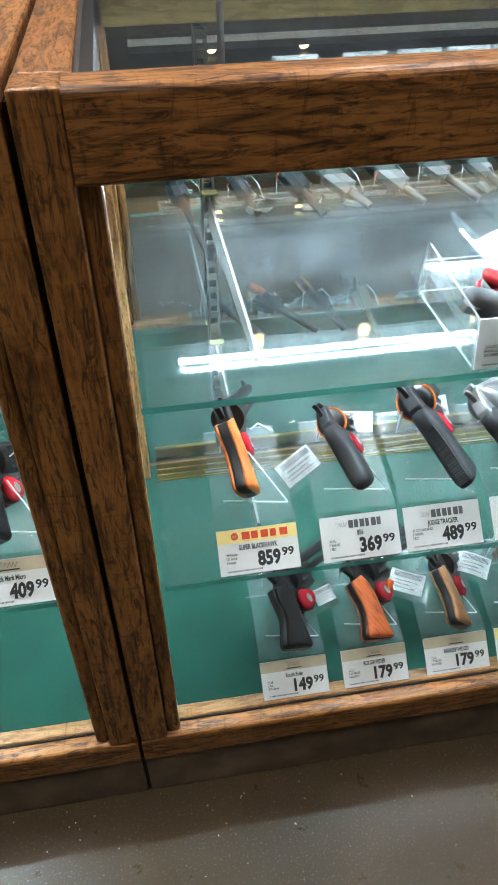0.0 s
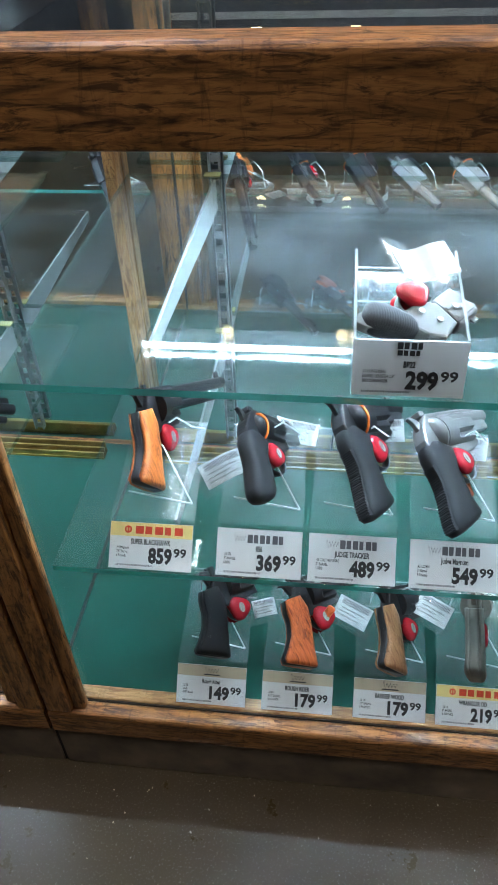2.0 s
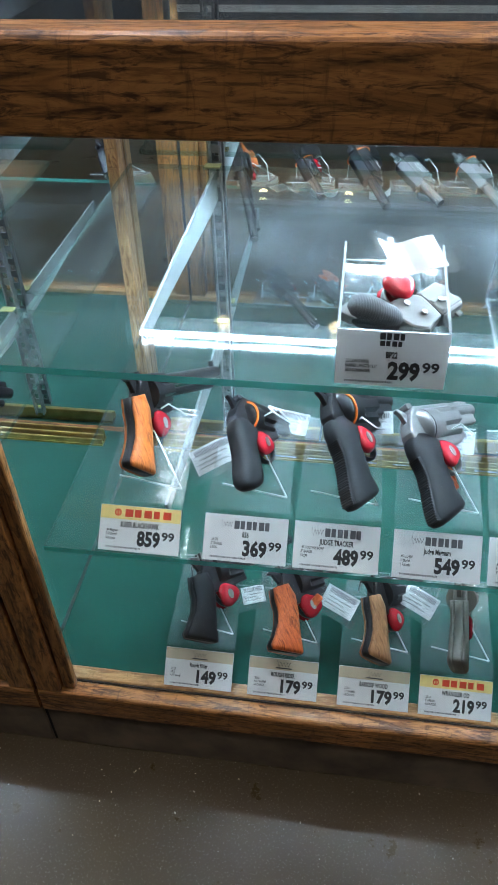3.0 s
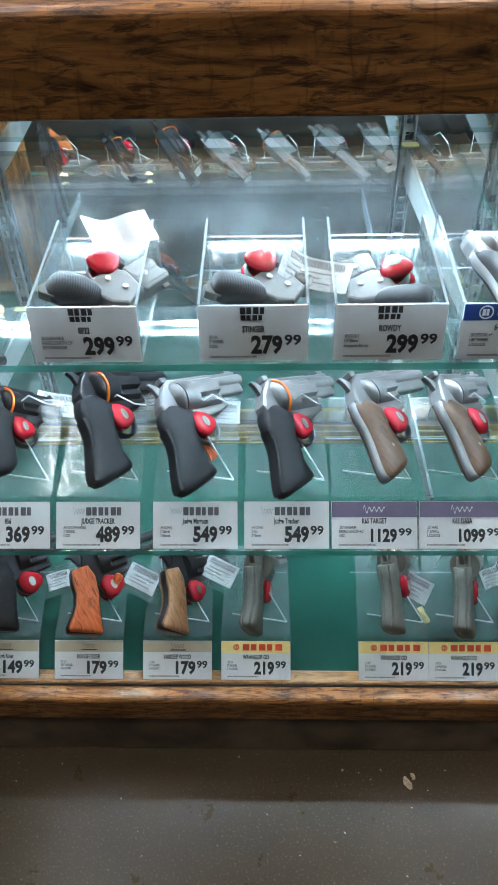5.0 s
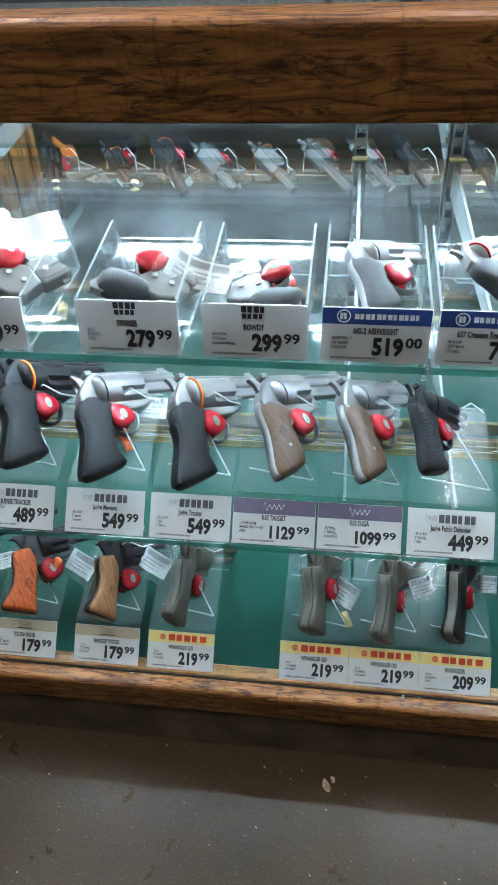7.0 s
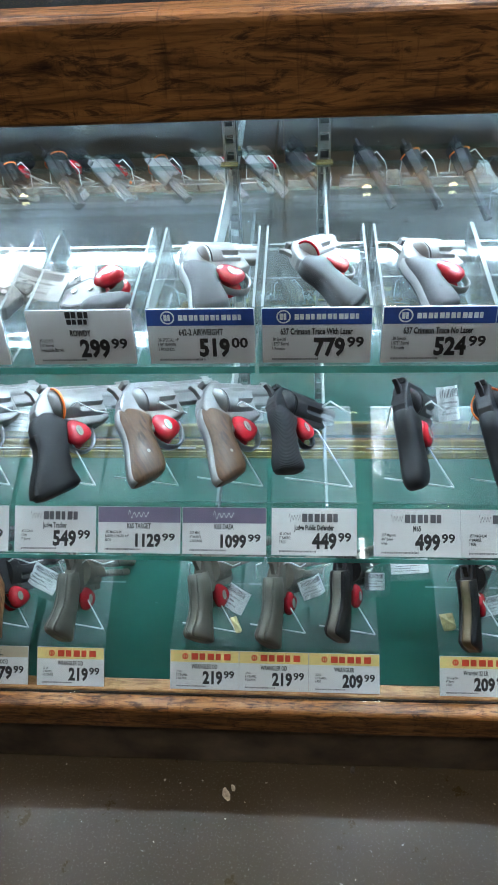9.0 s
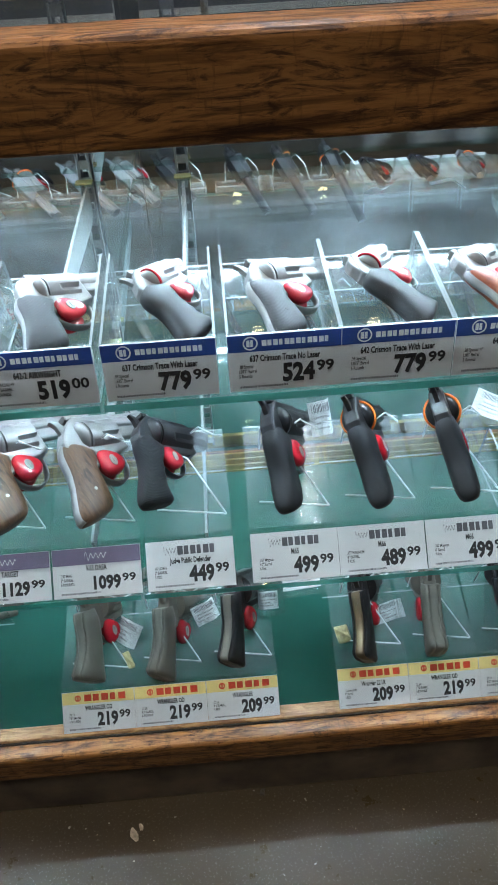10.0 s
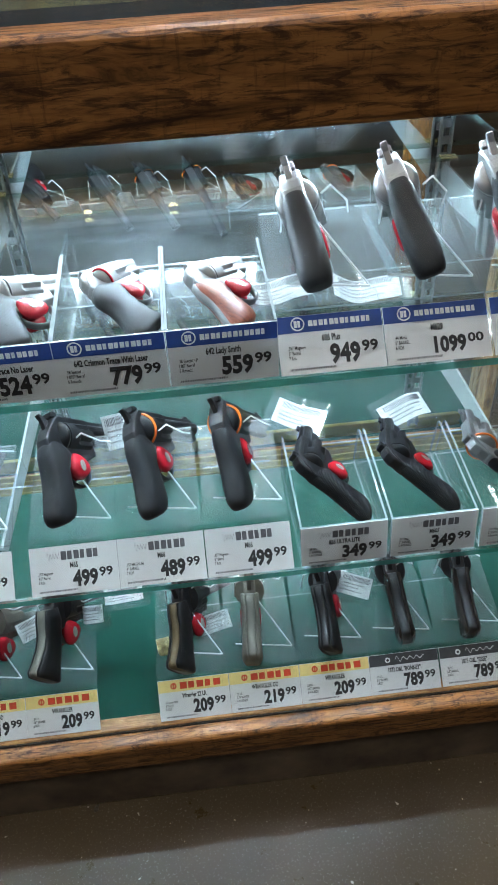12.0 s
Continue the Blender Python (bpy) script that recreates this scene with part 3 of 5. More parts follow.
def price_card(x, z, style, model, lines, price, cents="99", tilt=43.6, y=0.033, turn=0.0, width=CARD_W):
    m = pose(x, y, z, 90 - tilt, 0, turn)
    th = empty("price_card", m, "white price card with " + BAND_WORD[style] + " reading " + price, "price card", "price cards")
    W, H = width, CARD_H
    bm = bmesh.new()
    box(bm, 0, W, 0, H, -0.0008, 0)
    part("card", bm, PAPER, th)
    band = {"gold": 0.017, "tan": 0.0165, "plum": 0.019, "navy": 0.0165, "slate": 0.0165}.get(style, 0)
    if band:
        bm = bmesh.new()
        bar(bm, 0.0004, W - 0.0004, H - band, H - 0.0003, 0.0004)
        part("header_band", bm, BANDS[style], th, BAND_WORD[style])
    bm = bmesh.new()
    ink = INK
    if style == "gold":
        disc(bm, W * 0.22, H - 0.0088, 0.0046, 0.0008, 12, 0.0026)
        bar(bm, W * 0.22 - 0.001, W * 0.22 + 0.0012, H - 0.0128, H - 0.005, 0.0008)
        blocks(bm, W * 0.31, W * 0.9, H - 0.0136, H - 0.0042, 5)
        ink = RED_INK
    elif style == "white":
        blocks(bm, W * 0.36, W * 0.80, H - 0.0165, H - 0.0065, 6)
        squiggle(bm, W * 0.2, W * 0.34, H - 0.0115, 0.005)
        ink = GREY_INK
    elif style == "plum":
        squiggle(bm, W * 0.37, W * 0.62, H - 0.0095, 0.0052)
        ink = WHITE_INK
    elif style == "navy":
        disc(bm, W * 0.2, H - 0.0082, 0.0068, 0.0008, 18, 0.0054)
        blocks(bm, W * 0.165, W * 0.235, H - 0.0115, H - 0.005, 2)
        blocks(bm, W * 0.3, W * 0.9, H - 0.0112, H - 0.0056, 12)
        ink = WHITE_INK
    elif style == "block":
        blocks(bm, W * 0.38, W * 0.62, H - 0.0078, H - 0.0012, 4)
        blocks(bm, W * 0.385, W * 0.6, H - 0.0142, H - 0.009, 4)
    elif style == "tan":
        squiggle(bm, W * 0.40, W * 0.60, H - 0.0075, 0.005)
        bar(bm, W * 0.39, W * 0.62, H - 0.0142, H - 0.0125, 0.0008)
    elif style == "slate":
        disc(bm, W * 0.27, H - 0.009, 0.004, 0.0008, 12, 0.002)
        squiggle(bm, W * 0.38, W * 0.8, H - 0.0085, 0.0042)
        ink = WHITE_INK
    part("word_mark", bm, ink, th)["kind"] = "stuff"
    bm = bmesh.new()
    write(bm, model, W * 0.5, H - 0.0262, 0.0088, None, 0.035, "c", 0.0006, 0.60)
    for i, s in enumerate(lines):
        write(bm, s, 0.009, H - 0.0325 - 0.0049 * i, 0.0048, None, 0.02, "l", 0.0006, 0.66)
    tall = 0.0248 if len(price) < 4 else 0.0208
    write(bm, price, W - 0.0240, 0.0088, tall, 0.0295 if len(price) < 4 else 0.0315, 0.045, "r")
    write(bm, cents, W - 0.0066, 0.0088 + tall * 0.34, tall * 0.58, 0.0158, 0.03, "r")
    part("lettering", bm, INK, th)["kind"] = "stuff"
    bm = bmesh.new()
    rng = random.Random(int(x * 1000) + int(z * 100))
    u = 0.009
    while u < W * 0.52:
        step = rng.uniform(0.0006, 0.002)
        bar(bm, u, u + step * 0.6, 0.0036, 0.0058)
        u += step
    part("code_bars", bm, GREY_INK, th)["kind"] = "stuff"
    return th


CARDS_MID = [
    (0.136, "gold", "SUPER BLACKHAWK", (".44 Magnum", '7.5" Barrel', "6 Rounds"), "859"),
    (0.268, "white", "856", (".38 SPL", '2" BARREL', "6 RDS"), "369"),
    (0.378, "white", "JUDGE TRACKER", (".45 COLT/410 BORE", '3" BARREL', "5 RDS"), "489"),
    (0.496, "white", "Judge Magnum", (".45 LC/410", '3" Barrel', "5 Rounds"), "549"),
    (0.606, "white", "Judge Tracker", (".45 LC/410", "5 Rds", '3" Barrel'), "549"),
    (0.711, "plum", "K6S TARGET", (".357 MAGNUM", 'BARREL LENGTH 4.0"', "6RDS"), "1129"),
    (0.8155, "plum", "K6S DASA", (".357 MAG", '3" BARREL', "6 ROUNDS"), "1099"),
    (0.924, "white", "Judge Public Defender", (".45 LC/410", '2" BARREL', "5 RDS"), "449"),
    (1.046, "white", "M65", (".357 Magnum", '4.0" Barrel', "6 Rds"), "499"),
    (1.1485, "white", "M66", (".357 MAGNUM", '4" BARREL', "7 RDS"), "489"),
    (1.252, "white", "M66", (".357 Magnum", '6" Barrel', "7 Rds"), "499"),
]
CARDS_MID_TRAY = [
    (1.363, "white", "856 ULTRA LITE", (".38 SPL", '2" BARREL', "6 ROUNDS"), "349"),
    (1.470, "white", "M605", (".357 Mag", '2" BARREL', "5 ROUNDS"), "349"),
    (1.578, "white", "M605", (".357 Mag", '2" Barrel', "5 Rounds"), "369"),
]
CARDS_TOP = [
    (0.414, "block", "BP22", (".22 LONG RIFLE", 'BARREL LENGTH 2.5"', "2RD DERRINGER"), "299", "99"),
    (0.572, "block", "STINGER", (".22 LR", '3" BARREL', "2 RDS"), "279", "99"),
    (0.698, "block", "ROWDY", (".45 LC/410", '3.0" Barrel', "Swappable Barrels"), "299", "99"),
    (0.814, "navy", "642-2 AIRWEIGHT", (".38 SPECIAL +P", '1.88" BARREL', "5 ROUNDS"), "519", "00"),
    (0.923, "navy", "637 Crimson Trace With Laser", (".38 Special", '1.875" Barrel', "5 Rounds"), "779", "99"),
    (1.035, "navy", "637 Crimson Trace No Laser", (".38 Special", '1.875" Barrel', "5 Rounds"), "524", "99"),
    (1.137, "navy", "642 Crismon Trace With Laser", (".38 Special", '1.875" Barrel', "5 Rounds"), "779", "99"),
    (1.240, "navy", "642 Lady Smith", (".38 Special +P", '1.88" Barrel', "5 Rounds"), "559", "99"),
]
CARDS_TOP_STAND = [
    (1.344, "navy", "686 Plus", (".357 Magnum", '6" Barrel', "7 Rds"), "949", "99"),
    (1.447, "navy", "M629", (".44 MAG", '5" BARREL', "6 RDS"), "1099", "00"),
    (1.552, "navy", "M629", (".44 MAG", '6" BARREL', "6 RDS"), "1099", "99"),
]
CARDS_LOW = [
    (0.190, "tan", "Rough Rider", (".22 LR", "6 Rds", '4.75" Barrel'), "149"),
    (0.316, "tan", "ROUGH RIDER", (".22 LR", '4.65" BARREL', "6 ROUNDS"), "179"),
    (0.448, "tan", "BARKEEP WOOD", (".22 LR", '2.7" BARREL', "6 ROUNDS"), "179"),
    (0.564, "gold", "WRANGLER OD", (".22 LR", '6" BARREL', "6 ROUNDS"), "219"),
    (0.766, "gold", "WRANGLER OD", (".22 LR", '7.5" BARREL', "6 ROUNDS"), "219"),
    (0.8685, "gold", "WRANGLER OD", (".22 LR", '6.5" BARREL', "6 ROUNDS"), "219"),
    (0.9710, "gold", "WRANGLER", (".22 LR", '4.6" BARREL', "6 RDS"), "209"),
    (1.159, "gold", "Wrangler 22 LR", (".22 Long Rifle", '6" Barrel', "6 RDS"), "209"),
    (1.2615, "gold", "WRANGLER OD", (".22 LR", '3.75" BARREL', "6 ROUNDS"), "219"),
    (1.364, "gold", "WRANGLER", (".22 LR", '4.62" BARREL', "6 ROUNDS"), "209"),
    (1.4665, "slate", '1873 O&L "BONNEY"', (".45 LC", '5.5" BARREL', "6 RDS"), "789"),
    (1.571, "slate", '1873 O&L "JESSE"', (".45 LC", '5.5" BARREL', "6 RDS"), "789"),
]
TRAY_TILT = 7.0
for x, st, mo, li, pr in CARDS_MID:
    price_card(x, SHELF_MID + 0.001, st, mo, li, pr)
for x, st, mo, li, pr in CARDS_MID_TRAY:
    price_card(x, SHELF_MID + 0.001, st, mo, li, pr, tilt=TRAY_TILT, y=0.034)
for x, st, mo, li, pr, ct in CARDS_TOP:
    price_card(x, SHELF_TOP + 0.001, st, mo, li, pr, ct, TRAY_TILT, 0.034)
for x, st, mo, li, pr, ct in CARDS_TOP_STAND:
    price_card(x, SHELF_TOP + 0.001, st, mo, li, pr, ct)
for x, st, mo, li, pr in CARDS_LOW:
    price_card(x, LIP + 0.001, st, mo, li, pr)
price_card(-0.168, SHELF_MID + 0.001, "tan", "Buck Mark Micro", (".22 LR", '4" BARREL', "10 RDS"), "409")

# ---- acrylic stands and trays ----


def no_shadow(th):
    for o in (th, *th.children_recursive):
        o.visible_shadow = False
    return th


def pistol_stand(label="clear acrylic handgun stand holding a price card"):
    """Origin at the foot of the card, halfway along it; the card leans at its front."""
    th = empty("handgun_stand", pose(0, 0, 0), label, "display stand", "acrylic handgun stands")
    t, h = 0.0024, 0.0515
    bm = bmesh.new()
    sheet(bm, [(-h, 0.0362, 0.0005), (h, 0.0362, 0.0005), (h, 0.077, 0.0435), (-h, 0.077, 0.0435)], -t)
    part("card_holder", bm, [ACRYLIC, ACRYLIC_EDGE], th)
    bm = bmesh.new()
    sheet(bm, [(-h, 0.0785, 0.045), (h, 0.0785, 0.045), (h * 0.93, 0.215, 0.086), (-h * 0.93, 0.215, 0.086)], -t)
    part("ramp", bm, [RAMP, ACRYLIC_EDGE], th)
    bm = bmesh.new()
    sheet(bm, [(-h * 0.93, 0.2165, 0.0855), (h * 0.93, 0.2165, 0.0855), (h * 0.93, 0.232, 0.0006), (-h * 0.93, 0.232, 0.0006)], -t)
    part("back_leg", bm, [ACRYLIC, ACRYLIC_EDGE], th)
    bm = bmesh.new()
    a, b = Vector((0, 0.108, 0.0545)), Vector((0, 0.178, 0.112))

    def at(x, f):
        p = a.lerp(b, f)
        return (x, p.y, p.z)

    sheet(bm, [at(-0.032, 0), at(0.04, 0), at(0.024, 0.8), at(0.014, 0.8), at(0.012, 0.55), at(-0.008, 0.55), at(-0.012, 0.8), at(-0.022, 0.8)], -0.0032)
    part("cradle", bm, [ACRYLIC, ACRYLIC_EDGE], th)
    for nm, pts in (("cradle_lip", [(-0.036, 0.110, 0.0560), (0.046, 0.098, 0.0525), (0.004, 0.150, 0.0985), (-0.004, 0.156, 0.0975), (-0.006, 0.160, 0.092)]),
                    ("prong", [(0.046, 0.205, 0.0840), (0.038, 0.178, 0.1080), (0.020, 0.172, 0.1270), (0.010, 0.170, 0.1200)]),
                    ("prong", [(-0.030, 0.178, 0.0800), (-0.028, 0.172, 0.1180), (-0.020, 0.171, 0.1240)])):
        bm = bmesh.new()
        for p, q in zip(pts, pts[1:]):
            rod(bm, p, q, 0.0011, 8)
        part(nm, bm, CRADLE_EDGE, th, "bright bent acrylic edge")
    return no_shadow(th)


def card_tray():
    """An open clear tray with the card on its front wall; the bed slopes up to the back."""
    th = empty("acrylic_tray", pose(0, 0, 0), "clear acrylic handgun tray with a price card", "display tray", "acrylic handgun trays")
    t, h = 0.0024, 0.0515
    bm = bmesh.new()
    sheet(bm, [(-h, 0.0352, 0.0005), (h, 0.0352, 0.0005), (h, 0.0425, 0.056), (-h, 0.0425, 0.056)], -t)
    part("front_wall", bm, [ACRYLIC, ACRYLIC_EDGE], th)
    for s in (-1, 1):
        bm = bmesh.new()
        x = s * (h - 0.0001)
        sheet(bm, [(x, 0.0385, 0.0005), (x, 0.212, 0.0005), (x, 0.197, 0.068), (x, 0.192, 0.070), (x, 0.0455, 0.056)], -s * t)
        part("side_wall", bm, [ACRYLIC, ACRYLIC_EDGE], th)
    bm = bmesh.new()
    sheet(bm, [(-h + t * 1.1, 0.209, 0.0005), (h - t * 1.1, 0.209, 0.0005), (h - t * 1.1, 0.204, 0.044), (-h + t * 1.1, 0.204, 0.044)], t)
    part("back_wall", bm, [ACRYLIC, ACRYLIC_EDGE], th)
    bm = bmesh.new()
    sheet(bm, [(-h + t * 1.1, 0.0455, 0.02), (h - t * 1.1, 0.0455, 0.02), (h - t * 1.1, 0.204, 0.036), (-h + t * 1.1, 0.204, 0.036)], t)
    part("bed", bm, [TRAY_BED, ACRYLIC_EDGE], th)
    return no_shadow(th)


stand = None
for row, z in ((CARDS_MID, SHELF_MID), (CARDS_LOW, LIP), (CARDS_TOP_STAND, SHELF_TOP), ([(-0.168,)], SHELF_MID)):
    for c in row:
        m = pose(c[0] + CARD_W / 2, 0, z + 0.0005)
        if stand is None:
            stand = pistol_stand()
            stand.matrix_basis = m
        else:
            no_shadow(copy_thing(stand, m))
tray = None
for row, z in ((CARDS_TOP, SHELF_TOP), (CARDS_MID_TRAY, SHELF_MID)):
    for c in row:
        m = pose(c[0] + CARD_W / 2, 0, z + 0.0005)
        if tray is None:
            tray = card_tray()
            tray.matrix_basis = m
        else:
            no_shadow(copy_thing(tray, m))

# ---- handguns ----
# Own axes: the hammer's top at the origin, y along the barrel, z up.


def gun_pose(H, B, azimuth, butt, near, most=1.1):
    """The pose that lays the hammer at H and the butt at B, with the barrel towards an azimuth (degrees from +y to +x)."""
    H, B, butt = Vector(H), Vector(B), Vector(butt)
    g = (B - H).normalized()
    want = butt.normalized().y
    best = min((abs(g.dot(Vector((math.sin(radians(azimuth)) * math.cos(p), math.cos(radians(azimuth)) * math.cos(p), math.sin(p)))) - want) + 0.35 * abs(p - radians(near)), p) for p in [radians(k / 2) for k in range(-140, 60)])[1]
    b = Vector((math.sin(radians(azimuth)) * math.cos(best), math.cos(radians(azimuth)) * math.cos(best), math.sin(best)))
    up = -(g - b * g.dot(b)).normalized()
    rt = b.cross(up)
    s = max(0.8, min(most, (B - H).length / butt.length))
    m = Matrix((rt, b, up)).transposed().to_4x4()
    return Matrix.Translation(H) @ m @ Matrix.Scale(s, 4)


def trigger_lock(th, y, z):
    bm = bmesh.new()
    for s in (-1, 1):
        rings = []
        for xx, r in ((0.004, 0.0140), (0.0075, 0.0160), (0.0105, 0.0158), (0.0130, 0.0135), (0.0142, 0.0095)):
            rings.append([Vector((s * xx, y + r * (1.05 + 0.10 * math.cos(3 * a)) * math.cos(a), z + r * (1.0 + 0.10 * math.cos(3 * a)) * math.sin(a))) for a in [2 * math.pi * i / 24 * s for i in range(24)]])
        loft(bm, rings)
    rod(bm, (-0.006, y, z), (0.006, y, z), 0.006, 12)
    bmesh.ops.recalc_face_normals(bm, faces=bm.faces)
    lock = part("trigger_lock", bm, RED, th, "red plastic trigger lock", True)
    bm = bmesh.new()
    loft(bm, [[Vector((xx, y + 0.0044 * math.cos(a), z + 0.0068 * math.sin(a))) for a in [2 * math.pi * i / 16 for i in range(16)]] for xx in (0.0138, 0.0149)])
    bmesh.ops.recalc_face_normals(bm, faces=bm.faces)
    box(bm, 0.0149, 0.0154, y - 0.0006, y + 0.0006, z - 0.0034, z + 0.0034)
    key = part("key_plate", bm, KEYPLATE, lock, "round steel key plate")


def ring_arc(bm, y, z, r, thin, a0=0.0, a1=360.0, seg=28):
    n = max(6, int(seg * (a1 - a0) / 360))
    rings = []
    for i in range(n + 1):
        a = radians(a0 + (a1 - a0) * i / n)
        c, d = Vector((r * math.sin(a), y, z + r * math.cos(a))), Vector((math.sin(a), 0, math.cos(a)))
        rings.append([c + d * thin * math.cos(k) + Vector((0, thin * math.sin(k), 0)) for k in [2 * math.pi * q / 8 for q in range(8)]])
    loft(bm, rings, a1 - a0 < 360)


def guard(th, y0, y1, z0, z1, mat, w=0.0045):
    bm = bmesh.new()
    cy, ry, rz = (y0 + y1) / 2, (y1 - y0) / 2, z0 - z1
    pts = [(cy - ry * math.cos(math.pi * i / 12), z0 - rz * math.sin(math.pi * i / 12) ** 0.8) for i in range(13)]
    rings = []
    for i, (y, z) in enumerate(pts):
        q = pts[min(i + 1, 12)]
        p = pts[max(i - 1, 0)]
        rings.append(oval((0, y, z), (0, q[0] - p[0], q[1] - p[1]), w, 0.0018, 8, 3))
    loft(bm, rings)
    bmesh.ops.recalc_face_normals(bm, faces=bm.faces)
    part("trigger_guard", bm, mat, th, "", True)


def fluted_cylinder(bm, y0, y1, z, r, flutes=6):
    def ring(y, depth, k=48):
        out_ = []
        for i in range(k):
            a = 2 * math.pi * i / k
            f = max(0.0, math.cos(a * flutes)) ** 1.5
            rr = r - depth * f
            out_.append(Vector((rr * math.sin(a), y, z + rr * math.cos(a))))
        return out_

    L = y1 - y0
    loft(bm, [ring(y0, 0), ring(y0 + 0.0015, 0), ring(y0 + L * 0.35, 0), ring(y0 + L * 0.45, r * 0.18), ring(y1 - 0.002, r * 0.22), ring(y1, r * 0.26)])
    bmesh.ops.recalc_face_normals(bm, faces=bm.faces)


# Handles: height, back edge, front edge, half width.
WIDE_GRIP = [(-0.034, -0.012, -0.002, 0.009), (-0.040, -0.0185, 0.008, 0.0118), (-0.048, -0.0215, 0.019, 0.0135), (-0.056, -0.0215, 0.0245, 0.0142), (-0.063, -0.0215, 0.0225, 0.0145),
             (-0.070, -0.0225, 0.0150, 0.0148), (-0.078, -0.0245, 0.0098, 0.0150), (-0.087, -0.0280, 0.0090, 0.0150), (-0.095, -0.0320, 0.0058, 0.0150), (-0.103, -0.0365, 0.0058, 0.0150),
             (-0.112, -0.0410, 0.0022, 0.0150), (-0.120, -0.0445, 0.0038, 0.0148), (-0.127, -0.0455, 0.0058, 0.0142), (-0.1315, -0.0430, 0.0065, 0.0125), (-0.1335, -0.0360, 0.0030, 0.0085)]
SOFT_GRIP = [(-0.034, -0.012, -0.002, 0.009), (-0.040, -0.0185, 0.007, 0.0120), (-0.048, -0.0220, 0.017, 0.0138), (-0.056, -0.0225, 0.0215, 0.0146), (-0.064, -0.0225, 0.0165, 0.0148),
             (-0.073, -0.0230, 0.0105, 0.0150), (-0.083, -0.0245, 0.0085, 0.0152), (-0.093, -0.0275, 0.0080, 0.0154), (-0.103, -0.0315, 0.0070, 0.0154), (-0.113, -0.0350, 0.0060, 0.0152),
             (-0.121, -0.0365, 0.0045, 0.0146), (-0.127, -0.0350, 0.0020, 0.0130), (-0.131, -0.0310, -0.0030, 0.0105), (-0.133, -0.0260, -0.0090, 0.0065)]
TIGHT_GRIP = [(-0.030, -0.012, -0.006, 0.0075), (-0.036, -0.0175, 0.000, 0.0100), (-0.044, -0.0205, 0.011, 0.0122), (-0.052, -0.0210, 0.0185, 0.0132), (-0.060, -0.0215, 0.0165, 0.0138),
              (-0.068, -0.0230, 0.0105, 0.0142), (-0.080, -0.0265, 0.0080, 0.0146), (-0.094, -0.0325, 0.0070, 0.0148), (-0.106, -0.0375, 0.0060, 0.0146), (-0.115, -0.0395, 0.0040, 0.0138), (-0.1205, -0.0380, 0.0000, 0.0115), (-0.1225, -0.033, -0.008, 0.0075)]
GRIP_THIN = 0.9
ROUND = [Vector((math.copysign(abs(math.cos(a)) ** 0.72, math.cos(a)), math.copysign(abs(math.sin(a)) ** 0.72, math.sin(a)))) for a in [2 * math.pi * i / 24 for i in range(24)]]


